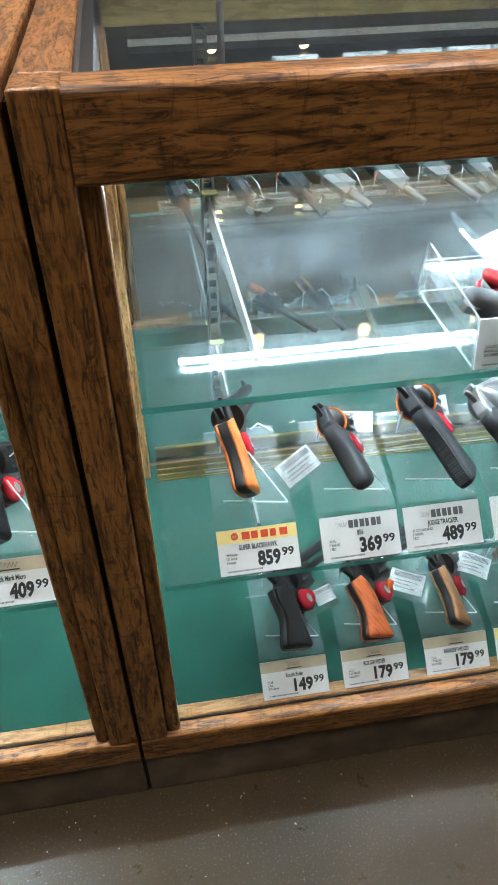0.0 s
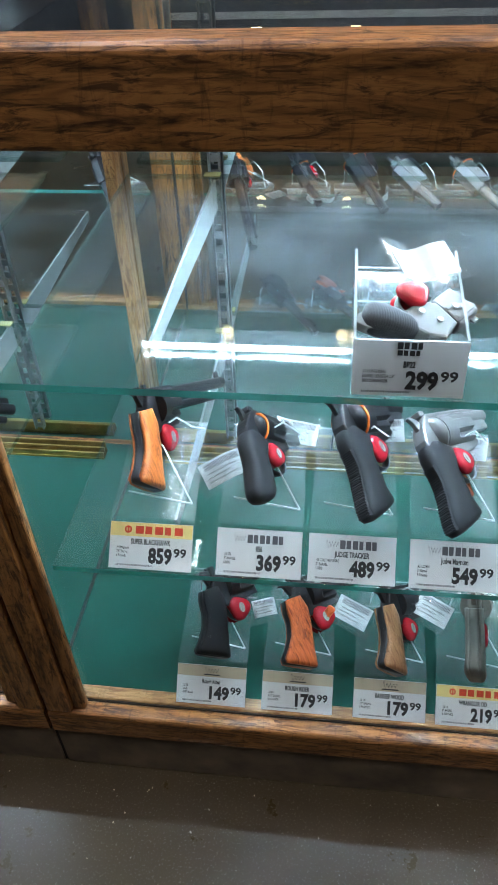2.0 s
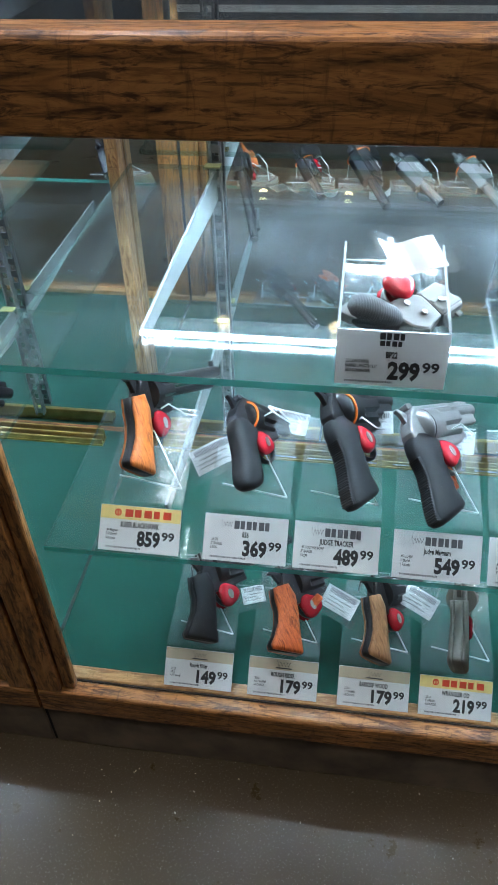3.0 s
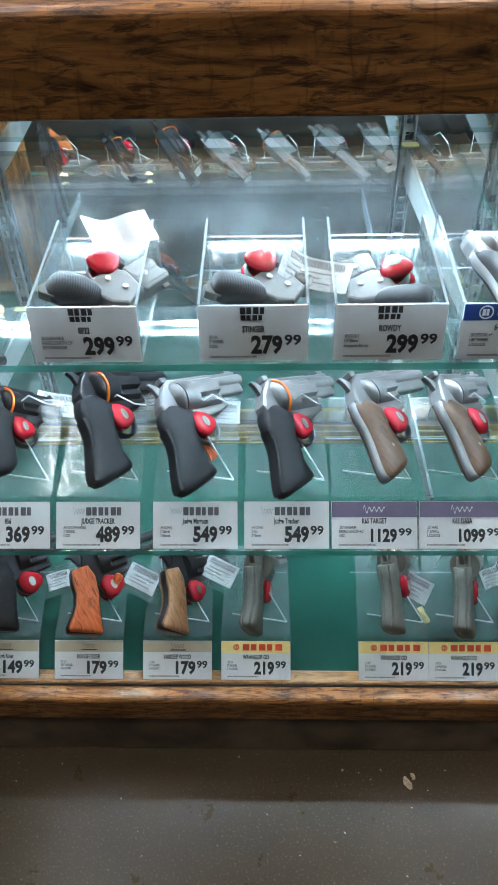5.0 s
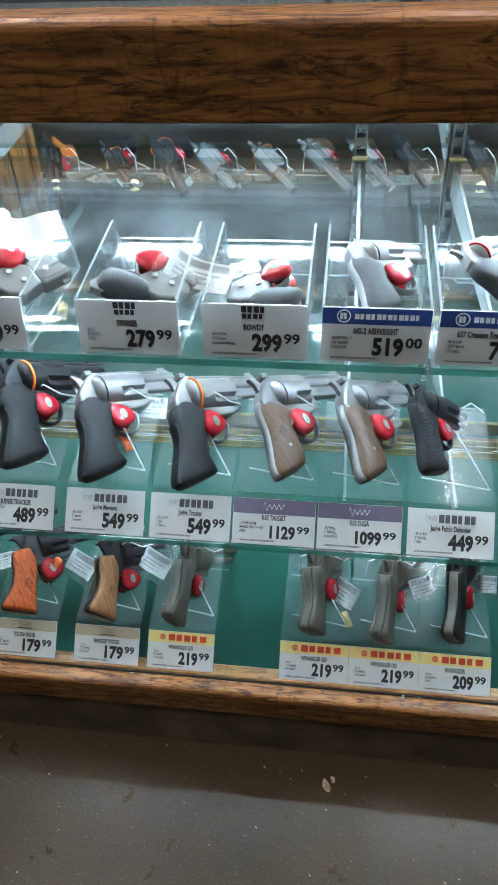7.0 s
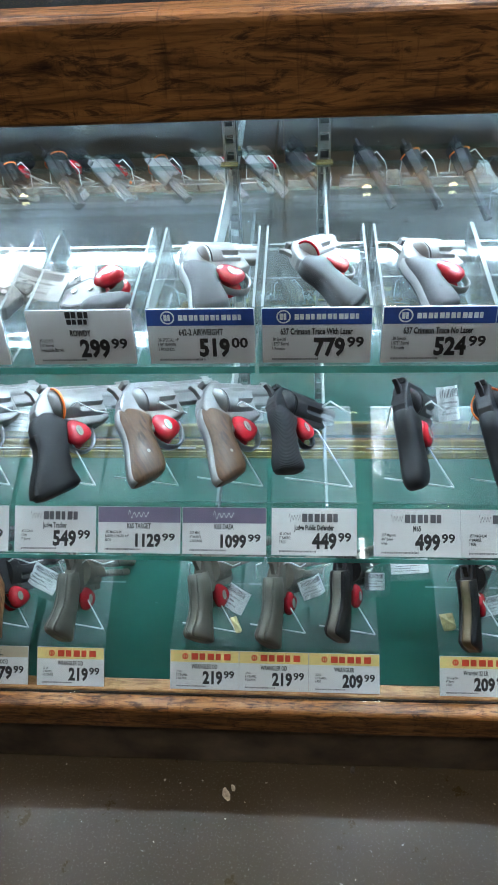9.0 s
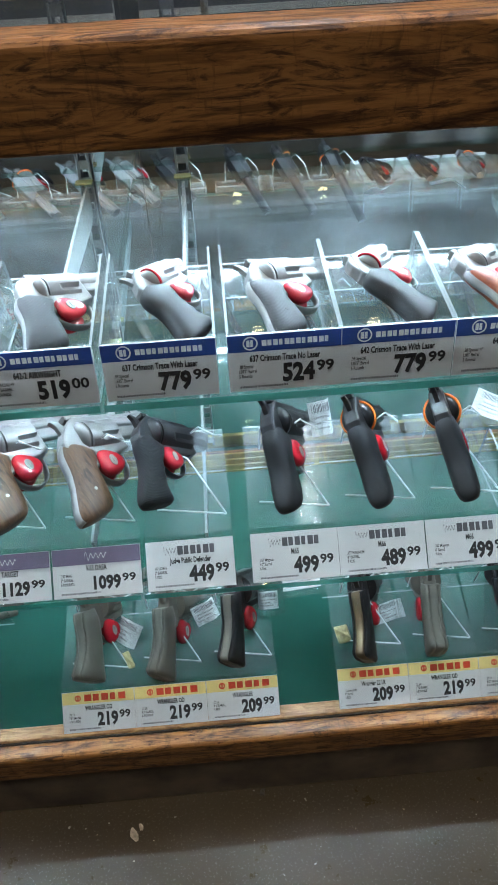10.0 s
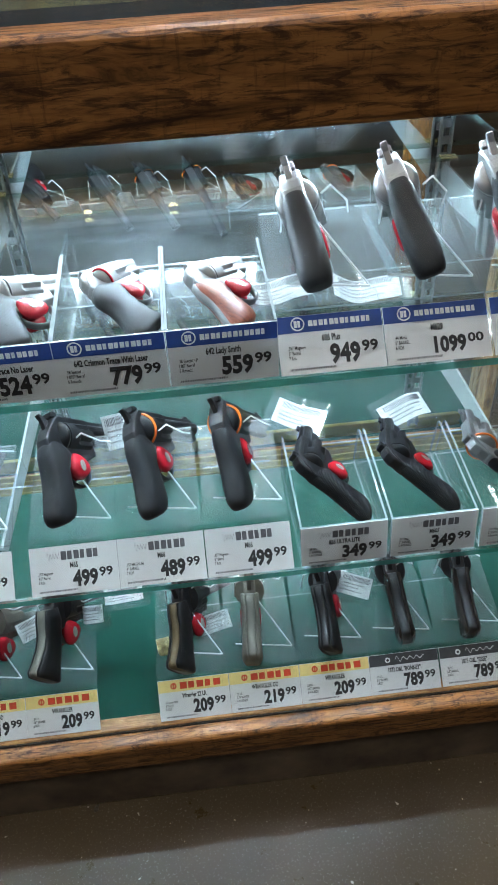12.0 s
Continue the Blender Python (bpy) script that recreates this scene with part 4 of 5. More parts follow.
def revolver(m, label, body, grip, barrel=0.06, cyl=0.042, cyl_r=0.019, ring=None, cyl_mat=None, lug=True, tight=False, lock=True, spur=True, strip=False, girth=1.0, strap_w=0.0058, soft=False):
    """A double-action revolver."""
    th = empty("revolver", m, label, "revolver", "handguns on display")
    cyl_mat = cyl_mat or body
    zc, y0 = -0.027, 0.016
    y1 = y0 + cyl
    bm = bmesh.new()
    slab(bm, [(-0.004, -0.016), (0.004, -0.008), (y0 - 0.004, -0.002), (y1 + 0.006, -0.003), (y1 + 0.009, -0.008), (y1 + 0.009, -0.05), (y1 - 0.006, -0.056), (y0 + 0.008, -0.060), (y0 - 0.004, -0.068), (-0.008, -0.066), (-0.0165, -0.047), (-0.0155, -0.033), (-0.0095, -0.023)], 0.0092, 0.0026)
    part("frame", bm, body, th)
    bm = bmesh.new()
    ringp = [[Vector((rr * math.sin(a), yy, zc + rr * math.cos(a))) for a in [2 * math.pi * i / 24 for i in range(24)]] for yy, rr in ((y0 - 0.009, cyl_r * 0.72), (y0 - 0.004, cyl_r * 0.98), (y0 - 0.0008, cyl_r))]
    loft(bm, ringp)
    bmesh.ops.recalc_face_normals(bm, faces=bm.faces)
    part("recoil_shield", bm, body, th, "", True)
    bm = bmesh.new()
    fluted_cylinder(bm, y0 + 0.001, y1, zc, cyl_r)
    part("cylinder", bm, cyl_mat, th)
    bm = bmesh.new()
    zb = -0.0145
    rod(bm, (0, y1 + 0.006, zb), (0, y1 + barrel, zb), 0.0085, 18)
    box(bm, -0.0035, 0.0035, y1 + 0.0085, y1 + barrel - 0.002, zb + 0.005, zb + 0.0125, 0.0008, 1)
    if lug:
        box(bm, -0.0055, 0.0055, y1 + 0.0085, y1 + barrel * 0.92, zb - 0.019, zb - 0.004, 0.003, 2)
    box(bm, -0.0016, 0.0016, y1 + barrel - 0.016, y1 + barrel - 0.004, zb + 0.011, zb + 0.0175, 0.0006, 1)
    part("barrel", bm, body, th)
    bm = bmesh.new()
    if spur:
        slab(bm, [(0.005, -0.012), (-0.002, -0.004), (-0.010, 0.0), (-0.013, -0.002), (-0.008, -0.008), (-0.006, -0.020), (0.004, -0.024)], 0.0028, 0.0008)
        part("hammer", bm, body, th)
    else:
        slab(bm, [(0.012, -0.004), (0.004, -0.003), (-0.006, -0.008), (-0.012, -0.018), (-0.014, -0.032), (-0.010, -0.046), (0.006, -0.046)], 0.0078, 0.003)
        part("hump", bm, body, th)
    bm = bmesh.new()
    box(bm, -0.006, 0.006, 0.006, 0.016, -0.0035, 0.0035, 0.001, 1)
    part("rear_sight", bm, body, th)
    guard(th, y0 - 0.006, y0 + 0.038, -0.058, -0.088, body)
    if lock:
        trigger_lock(th, y0 + 0.012, -0.066)
    spec = TIGHT_GRIP if tight else SOFT_GRIP if soft else WIDE_GRIP
    bm = bmesh.new()
    rings = []
    for z, back, front, hw in spec:
        mid, hd = (back + front) / 2, (front - back) / 2 * girth
        rings.append([Vector((-hw * GRIP_THIN * p.x, mid + hd * p.y, z + 0.22 * hd * p.y)) for p in ROUND])
    loft(bm, rings)
    bmesh.ops.recalc_face_normals(bm, faces=bm.faces)
    part("grip", bm, RUBBER if strip else grip, th, "", True)
    if not strip:
        z, back, front, hw = spec[len(spec) * 3 // 5]
        # A screw on wood grips; elsewhere a black disc painted as a dark hole.
        bm = bmesh.new()
        rod(bm, (-hw * GRIP_THIN - 0.0003, (back + front) / 2, z), (hw * GRIP_THIN + 0.0003, (back + front) / 2, z), 0.0020, 12)
        part("grip_screw", bm, KEYPLATE if grip in (WOOD_WALNUT, WOOD_ROSE) else GAP, th, "small grip screw on wood, black painted hole on other grips")
    if strip:
        bm = bmesh.new()
        rows = spec[3:-2]
        rings = []
        for z, back, front, hw in rows:
            hd = (front - back) / 2 * girth
            yb = (back + front) / 2 - hd
            zz = z - 0.22 * hd
            rings.append([Vector((a_, yb + c_, zz)) for a_, c_ in ((-0.0082, 0.0035), (-0.0070, 0.0002), (-0.004, -0.0012), (0.004, -0.0012), (0.0070, 0.0002), (0.0082, 0.0035))])
        loft(bm, rings)
        bmesh.ops.recalc_face_normals(bm, faces=bm.faces)
        part("rib_strip", bm, RIBBED, th, "ribbed rubber back strip")
        k = 26
        for i in range(k):
            f = (i + 0.5) / k * (len(rows) - 1)
            j = min(int(f), len(rows) - 2)
            w_ = f - j
            z, back, front, hw = (rows[j][q] * (1 - w_) + rows[j + 1][q] * w_ for q in range(4))
            hd = (front - back) / 2 * girth
            bm = bmesh.new()
            yb, zz = (back + front) / 2 - hd - 0.0012, z - 0.22 * hd
            box(bm, -0.0072, 0.0072, yb - 0.0003, yb + 0.0022, zz - 0.0008, zz + 0.0008, 0.0004, 1)
            part("rib", bm, BLUED, th)
    if tight and grip not in (RUBBER, RIBBED, LASER_AND_LIT_GRIP):
        bm = bmesh.new()
        rings = []
        n_ = len(spec) - 1
        for i, (z, back, front, hw) in enumerate(spec[:n_]):
            hd = (front - back) / 2 * girth
            yb = (back + front) / 2 - hd
            zz = z - 0.22 * hd
            e_ = 0.0085 * (1 - 0.5 * i / n_)
            h_ = min(strap_w, hw)
            rings.append([Vector((a_, yb + c_, zz + 0.22 * c_)) for a_, c_ in ((-h_ * 1.06, e_), (-h_ * 1.02, 0.002), (-h_ * 0.6, -0.0018), (h_ * 0.6, -0.0018), (h_ * 1.02, 0.002), (h_ * 1.06, e_))])
        loft(bm, rings)
        bmesh.ops.recalc_face_normals(bm, faces=bm.faces)
        part("backstrap", bm, body, th, "", True)
    if ring:
        bm = bmesh.new()
        ring_arc(bm, y0 - 0.0002, zc, cyl_r + 0.0012, 0.0015)
        part("chamber_ring", bm, ring, th, "orange plastic ring")
    return th


BUTT_DA, BUTT_TIGHT, BUTT_SA, BUTT_D = (0, -0.022, -0.130), (0, -0.024, -0.119), (0, -0.031, -0.106), (0, -0.034, -0.071)


def western(m, label, body, panel, strap, barrel=0.12, lock=True, sight=False):
    """A single-action revolver with a plough-shaped handle."""
    th = empty("revolver", m, label, "revolver", "handguns on display")
    zc, y0, cyl, r = -0.026, 0.018, 0.041, 0.0205
    y1 = y0 + cyl
    bm = bmesh.new()
    slab(bm, [(0.0, -0.014), (0.006, -0.005), (y0, -0.002), (y1 + 0.004, -0.003), (y1 + 0.006, -0.052), (y0 + 0.01, -0.055), (0.0, -0.056), (-0.008, -0.046), (-0.006, -0.026)], 0.0085, 0.002)
    part("frame", bm, body, th)
    bm = bmesh.new()
    fluted_cylinder(bm, y0, y1 - 0.001, zc, r)
    part("cylinder", bm, body, th)
    bm = bmesh.new()
    rod(bm, (0, y1 + 0.003, -0.013), (0, y1 + barrel, -0.013), 0.0078, 18)
    rod(bm, (0.004, y1 + 0.003, -0.030), (0.004, y1 + barrel * 0.8, -0.030), 0.0052, 12)
    box(bm, -0.0015, 0.0015, y1 + barrel - 0.016, y1 + barrel - 0.004, -0.006, 0.003, 0.0006, 1)
    part("barrel", bm, body, th)
    bm = bmesh.new()
    slab(bm, [(0.006, -0.010), (0.0, -0.002), (-0.012, 0.0), (-0.020, -0.005), (-0.012, -0.008), (-0.006, -0.022), (0.004, -0.022)], 0.0032, 0.001)
    part("hammer", bm, body, th)
    bm = bmesh.new()
    for s in (-1, 1):
        box(bm, s * 0.0046 - 0.0022, s * 0.0046 + 0.0022, 0.001, 0.008, -0.014, 0.0025, 0.0006, 1)
    part("rear_sight", bm, body, th)
    guard(th, y0 - 0.010, y0 + 0.028, -0.050, -0.078, strap)
    if lock:
        trigger_lock(th, y0 + 0.008, -0.064)
    spec = [((-0.008, -0.026), 0.011), ((-0.008, -0.042), 0.0150), ((-0.011, -0.060), 0.0140), ((-0.018, -0.078), 0.0145), ((-0.027, -0.095), 0.0180), ((-0.0335, -0.106), 0.0215), ((-0.0355, -0.110), 0.0195)]
    for nm, half_in, half_out, mat in (("backstrap", None, 0.006, strap), ("grip_panel", 0.006, 0.0122, panel), ("grip_panel", -0.006, -0.0122, panel)):
        bm = bmesh.new()
        rings = []
        for i, ((y, z), hd) in enumerate(spec):
            hd *= 1.16
            p, q = spec[max(i - 1, 0)][0], spec[min(i + 1, len(spec) - 1)][0]
            al = Vector((0, q[0] - p[0], q[1] - p[1])).normalized()
            sd = Vector((0, -al.z, al.y))
            c = Vector((0, y, z))
            flare = 1.0 + 0.12 * (i / 5) ** 2 if i < 6 else 0.9
            if half_in is None:
                prof = [(-0.0058, -0.96), (-0.003, -1.03), (0.003, -1.03), (0.0058, -0.96), (0.0062, 0), (0.006, 1.02), (-0.006, 1.02), (-0.0062, 0)]
                rings.append([c + Vector((a, 0, 0)) + sd * (b * hd) for a, b in prof])
            else:
                o = half_out * flare
                prof = [(half_in * 1.01, -0.98), (half_in + (o - half_in) * 0.55, -0.9), (o * 0.93, -0.55), (o, 0), (o * 0.93, 0.55), (half_in + (o - half_in) * 0.55, 0.9), (half_in * 1.01, 0.98)]
                rings.append([c + Vector((a, 0, 0)) + sd * (b * hd) for a, b in prof])
        loft(bm, rings)
        bmesh.ops.recalc_face_normals(bm, faces=bm.faces)
        part(nm, bm, mat, th, "", True)
    return th


def derringer(m, label, grip):
    """A stubby two-barrelled pistol with a round handle."""
    th = empty("derringer", m, label, "derringer", "handguns on display")
    bm = bmesh.new()
    slab(bm, [(-0.012, -0.012), (0.0, 0.0), (0.014, -0.004), (0.026, -0.006), (0.030, -0.034), (0.020, -0.046), (-0.006, -0.048), (-0.018, -0.034)], 0.009, 0.003)
    part("frame", bm, BLASTED, th)
    bm = bmesh.new()
    box(bm, -0.009, 0.009, 0.0265, 0.059, -0.040, -0.003, 0.003, 2)
    rod(bm, (0, 0.05, -0.012), (0, 0.0615, -0.012), 0.008, 16)
    rod(bm, (0, 0.05, -0.030), (0, 0.0615, -0.030), 0.008, 16)
    box(bm, -0.0014, 0.0014, 0.048, 0.056, -0.004, 0.002, 0.0005, 1)
    for zz in (-0.0215, -0.0085):
        box(bm, -0.0096, 0.0096, 0.030, 0.058, zz - 0.004, zz + 0.001, 0.0006, 1)
    part("barrel_block", bm, BLASTED, th)
    for yy, zz in ((0.012, -0.018), (0.040, -0.02), (0.006, -0.036)):
        bm = bmesh.new()
        rod(bm, (-0.0112, yy, zz), (0.0112, yy, zz), 0.003, 12)
        part("screw", bm, STEEL, th)
    bm = bmesh.new()
    slab(bm, [(-0.016, 0.002), (-0.008, 0.003), (-0.004, -0.012), (-0.012, -0.014)], 0.0035, 0.001)
    part("hammer", bm, BLASTED, th)
    guard(th, -0.002, 0.036, -0.044, -0.066, BLASTED)
    spec = [((-0.012, -0.024), 0.0085, 0.010), ((-0.015, -0.034), 0.0112, 0.0155), ((-0.021, -0.046), 0.0118, 0.0185), ((-0.028, -0.058), 0.0118, 0.0200), ((-0.033, -0.067), 0.0105, 0.0185), ((-0.036, -0.073), 0.006, 0.012)]
    bm = bmesh.new()
    rings = []
    for i, ((y, z), hw, hd) in enumerate(spec):
        p, q = spec[max(i - 1, 0)][0], spec[min(i + 1, len(spec) - 1)][0]
        rings.append(oval((0, y, z), (0, q[0] - p[0], q[1] - p[1]), hw, hd, 18, 2.3))
    loft(bm, rings)
    bmesh.ops.recalc_face_normals(bm, faces=bm.faces)
    part("grip", bm, grip, th, "dark chequered grip", True)
    bm = bmesh.new()
    slab(bm, [(y - hd * 1.08, z) for (y, z), hw, hd in spec] + [(y, z) for (y, z), hw, hd in reversed(spec)], 0.005, 0.001)
    part("backstrap", bm, BLASTED, th)
    trigger_lock(th, 0.020, -0.056)
    return th


def place(kind, H, B, az, *args, **kw):
    grow, size = kw.pop("grow", 1.0), kw.pop("size", 1.0)
    H = tuple(b + grow * (h - b) for h, b in zip(H, B))
    butt = {revolver: BUTT_TIGHT if kw.get("tight") else BUTT_DA, western: BUTT_SA, derringer: BUTT_D}[kind]
    return kind(gun_pose(H, B, az, butt, kw.pop("pitch", -30), {western: 1.08, derringer: 1.1}.get(kind, 1.2)) @ Matrix.Scale(size, 4), *args, **kw)


def rest(kind, B, az, pitch, facing, side, *args, size=1.0, **kw):
    """Lay a gun in a tray: its butt at B, the barrel towards an azimuth and a pitch, its right (1) or left (-1) flank turned to a direction."""
    a, p = radians(az), radians(pitch)
    f = Vector((math.sin(a) * math.cos(p), math.cos(a) * math.cos(p), math.sin(p)))
    r = Vector(facing) * side
    r = (r - f * r.dot(f)).normalized()
    m = Matrix((r, f, r.cross(f))).transposed().to_4x4() @ Matrix.Scale(size, 4)
    butt = {revolver: BUTT_TIGHT if kw.get("tight") else BUTT_DA, derringer: BUTT_D}[kind]
    return kind(Matrix.Translation(Vector(B) - m.to_3x3() @ Vector(butt)) @ m, *args, **kw)


# Middle shelf.
place(western, (0.160, 0.18, 0.606), (0.192, 0.060, 0.508), 18, "blued single-action revolver with orange laminate grips", BLUED, WOOD_ORANGE, BLUED, 0.16, pitch=-18, grow=1.1)
place(revolver, (0.288, 0.18, 0.595), (0.322, 0.065, 0.560), 45, "compact black revolver with smooth rubber grip and orange ring", BLUED, RUBBER, 0.055, soft=True, ring=ORANGE, pitch=-26, grow=1.04, girth=1.15)
place(revolver, (0.399, 0.18, 0.613), (0.453, 0.065, 0.553), 36, "black revolver with ribbed rubber grip and orange ring", BLUED, RIBBED, 0.07, 0.056, 0.0215, ring=ORANGE, pitch=-18, grow=1.04, strip=True, girth=1.22)
place(revolver, (0.496, 0.18, 0.593), (0.551, 0.065, 0.540), 43, "stainless revolver with ribbed black rubber grip", STAINLESS, RIBBED, 0.06, 0.056, 0.0215, pitch=-18, grow=1.04, strip=True, girth=1.22)
place(revolver, (0.622, 0.18, 0.596), (0.666, 0.065, 0.535), 44, "stainless revolver with ribbed grip and orange ring", STAINLESS, RIBBED, 0.06, 0.056, 0.0215, ring=ORANGE, pitch=-18, grow=1.04, strip=True, girth=1.22)
place(revolver, (0.729, 0.18, 0.601), (0.777, 0.065, 0.556), 45, "stainless revolver with walnut grip", STAINLESS, WOOD_WALNUT, 0.085, 0.040, tight=True, pitch=-22, grow=1.04, girth=1.12)
place(revolver, (0.831, 0.18, 0.602), (0.874, 0.065, 0.558), 45, "stainless short revolver with walnut grip", STAINLESS, WOOD_WALNUT, 0.065, 0.040, tight=True, pitch=-22, grow=1.04, girth=1.12)
place(revolver, (0.922, 0.18, 0.601), (0.945, 0.065, 0.573), 54, "black polymer revolver with finely ribbed grip", BLUED, RIBBED, 0.05, 0.056, 0.0215, pitch=-10, grow=1.04)
place(revolver, (1.076, 0.18, 0.609), (1.092, 0.065, 0.547), 38, "matte black revolver with smooth rubber grip", BLUED, RUBBER, 0.09, pitch=-16, grow=1.04, girth=1.08, soft=True)
place(revolver, (1.174, 0.18, 0.605), (1.198, 0.065, 0.544), 36, "matte black revolver with rubber grip and orange ring", BLUED, RUBBER, 0.09, ring=ORANGE, pitch=-16, grow=1.04, girth=1.08, soft=True)
place(revolver, (1.279, 0.18, 0.608), (1.298, 0.065, 0.543), 30, "long black revolver with rubber grip and orange ring", BLUED, RUBBER, 0.11, ring=ORANGE, pitch=-20, grow=1.04, girth=1.08, soft=True)
place(revolver, (1.366, 0.122, 0.553), (1.446, 0.070, 0.503), 14, "small black revolver lying in an acrylic tray", BLUED, RIBBED, 0.045, tight=True, spur=False, pitch=-14, size=1.0)
place(revolver, (1.474, 0.122, 0.553), (1.553, 0.070, 0.503), 14, "small matte black revolver lying in an acrylic tray", BLUED, RIBBED, 0.045, tight=True, spur=False, pitch=-14, size=1.0)
place(revolver, (1.581, 0.122, 0.553), (1.661, 0.070, 0.503), 14, "small stainless revolver with orange ring in a tray", STAINLESS, RUBBER, 0.045, ring=ORANGE, tight=True, spur=False, pitch=-14, size=1.0)
# Top shelf.
rest(derringer, (0.424, 0.098, 0.786), 38, 2, (0.1, -0.35, 0.9), -1, "stainless two-barrelled derringer lying in an acrylic tray", CHEQUER, size=1.02)
rest(derringer, (0.584, 0.096, 0.786), 36, 2, (0.1, -0.35, 0.9), -1, "stainless derringer with round grip in an acrylic tray", CHEQUER, size=1.02)
rest(derringer, (0.790, 0.072, 0.780), -12, 4, (-0.2, -0.3, 0.9), 1, "stainless derringer pointing away in an acrylic tray", CHEQUER, size=1.0)
rest(revolver, (0.870, 0.060, 0.778), 56, -15, (0.2, -0.15, 0.95), 1, "silver snub revolver with grey chequered grip in tray", ALLOY, CHEQUER, 0.040, 0.038, 0.0175, tight=True, spur=False, size=0.92, girth=1.15)
rest(revolver, (1.010, 0.070, 0.780), 36, -10, (0.15, -0.2, 0.95), 1, "silver snub revolver with black laser grip in tray", ALLOY, LASER_AND_LIT_GRIP, 0.036, 0.038, 0.0175, ring=RED, size=0.80, girth=1.3)
rest(revolver, (1.092, 0.060, 0.778), 56, -15, (0.2, -0.15, 0.95), 1, "silver snub revolver with dark chequered grip in tray", ALLOY, CHEQUER, 0.040, 0.038, 0.0175, tight=True, size=0.92, girth=1.15)
rest(revolver, (1.224, 0.070, 0.780), 36, -10, (0.15, -0.2, 0.95), 1, "silver snub revolver with black laser grip and red ring", ALLOY, LASER_AND_LIT_GRIP, 0.036, 0.038, 0.0175, ring=RED, spur=False, size=0.80, girth=1.3)
rest(revolver, (1.312, 0.060, 0.780), 44, -12, (0.15, -0.2, 0.95), 1, "silver snub revolver with rosewood grip in tray", ALLOY, WOOD_ROSE, 0.036, 0.038, 0.0175, tight=True, spur=False, size=0.84, girth=1.15)
# Greyer rubber on these three paints the tube's sheen into the grips.
place(revolver, (1.372, 0.186, 0.885), (1.381, 0.052, 0.819), 25, "large stainless revolver with black rubber grip", STAINLESS, LASER_AND_LIT_GRIP, 0.15, 0.045, 0.0185, tight=True, pitch=-35)
place(revolver, (1.470, 0.186, 0.892), (1.489, 0.052, 0.815), 25, "large stainless revolver with ribbed black grip", STAINLESS, LASER_AND_LIT_GRIP, 0.13, 0.045, 0.019, tight=True, pitch=-35)
place(revolver, (1.575, 0.186, 0.892), (1.590, 0.052, 0.820), 25, "large stainless revolver on a clear stand", STAINLESS, LASER_AND_LIT_GRIP, 0.15, 0.045, 0.019, tight=True, pitch=-35)
# Lowest row, on the deck.
place(western, (0.223, 0.171, 0.300), (0.248, 0.065, 0.243), 46, "black rimfire single-action revolver with black grips", BLUED, RUBBER, BLUED, 0.11, pitch=-20)
place(western, (0.344, 0.171, 0.289), (0.371, 0.065, 0.242), 50, "black single-action revolver with red cocobolo grips", BLUED, WOOD_RED, BLUED, 0.11, pitch=-20)
place(western, (0.482, 0.171, 0.288), (0.498, 0.065, 0.246), 44, "short single-action revolver with tan chequered wood grips", BLUED, WOOD_TAN, BLUED, 0.07, pitch=-20)
place(western, (0.611, 0.171, 0.300), (0.610, 0.065, 0.249), 22, "olive grey coated single-action revolver", OLIVE, OLIVE, OLIVE, 0.12)
place(western, (0.804, 0.171, 0.305), (0.814, 0.065, 0.239), 30, "olive grey coated single-action revolver with long barrel", OLIVE, OLIVE, OLIVE, 0.15)
place(western, (0.919, 0.171, 0.298), (0.913, 0.065, 0.240), 30, "olive grey coated single-action revolver seen from behind", OLIVE, OLIVE, OLIVE, 0.13)
place(western, (1.017, 0.171, 0.316), (1.011, 0.065, 0.252), 30, "grey single-action revolver with black grip panels", BLUED, RUBBER, OLIVE, 0.11)
place(western, (1.198, 0.171, 0.299), (1.198, 0.065, 0.236), 30, "bronze coated single-action revolver with black grip panels", BLUED, RUBBER, BRONZE, 0.13)
place(western, (1.306, 0.171, 0.300), (1.298, 0.065, 0.237), 3, "olive coated short single-action revolver", OLIVE, OLIVE, OLIVE, 0.09)
place(western, (1.405, 0.171, 0.302), (1.411, 0.065, 0.236), 25, "matte black single-action revolver with black grips", BLUED, RUBBER, BLUED, 0.11)
place(western, (1.512, 0.171, 0.309), (1.517, 0.065, 0.250), 12, "black single-action revolver with glossy black bird-head grip", BLUED, GLOSS_BLACK, BLUED, 0.12, lock=False)
place(western, (1.616, 0.171, 0.304), (1.613, 0.065, 0.236), 12, "black single-action revolver with long glossy black grip", BLUED, GLOSS_BLACK, BLUED, 0.12, lock=False)
place(western, (-0.150, 0.18, 0.600), (-0.125, 0.065, 0.540), 30, "black target pistol with rubber grip on a stand", BLUED, RUBBER, BLUED, 0.1)

# ---- paper tags and small clutter ----
TAG_PAPER = plain("tag_paper", (0.66, 0.68, 0.68), 0.6, 0, 0.15, 60)
SLEEVE = clear("poly_sleeve", (0.95, 0.96, 0.96), 1.45, haze=0.06, rough=0.08)


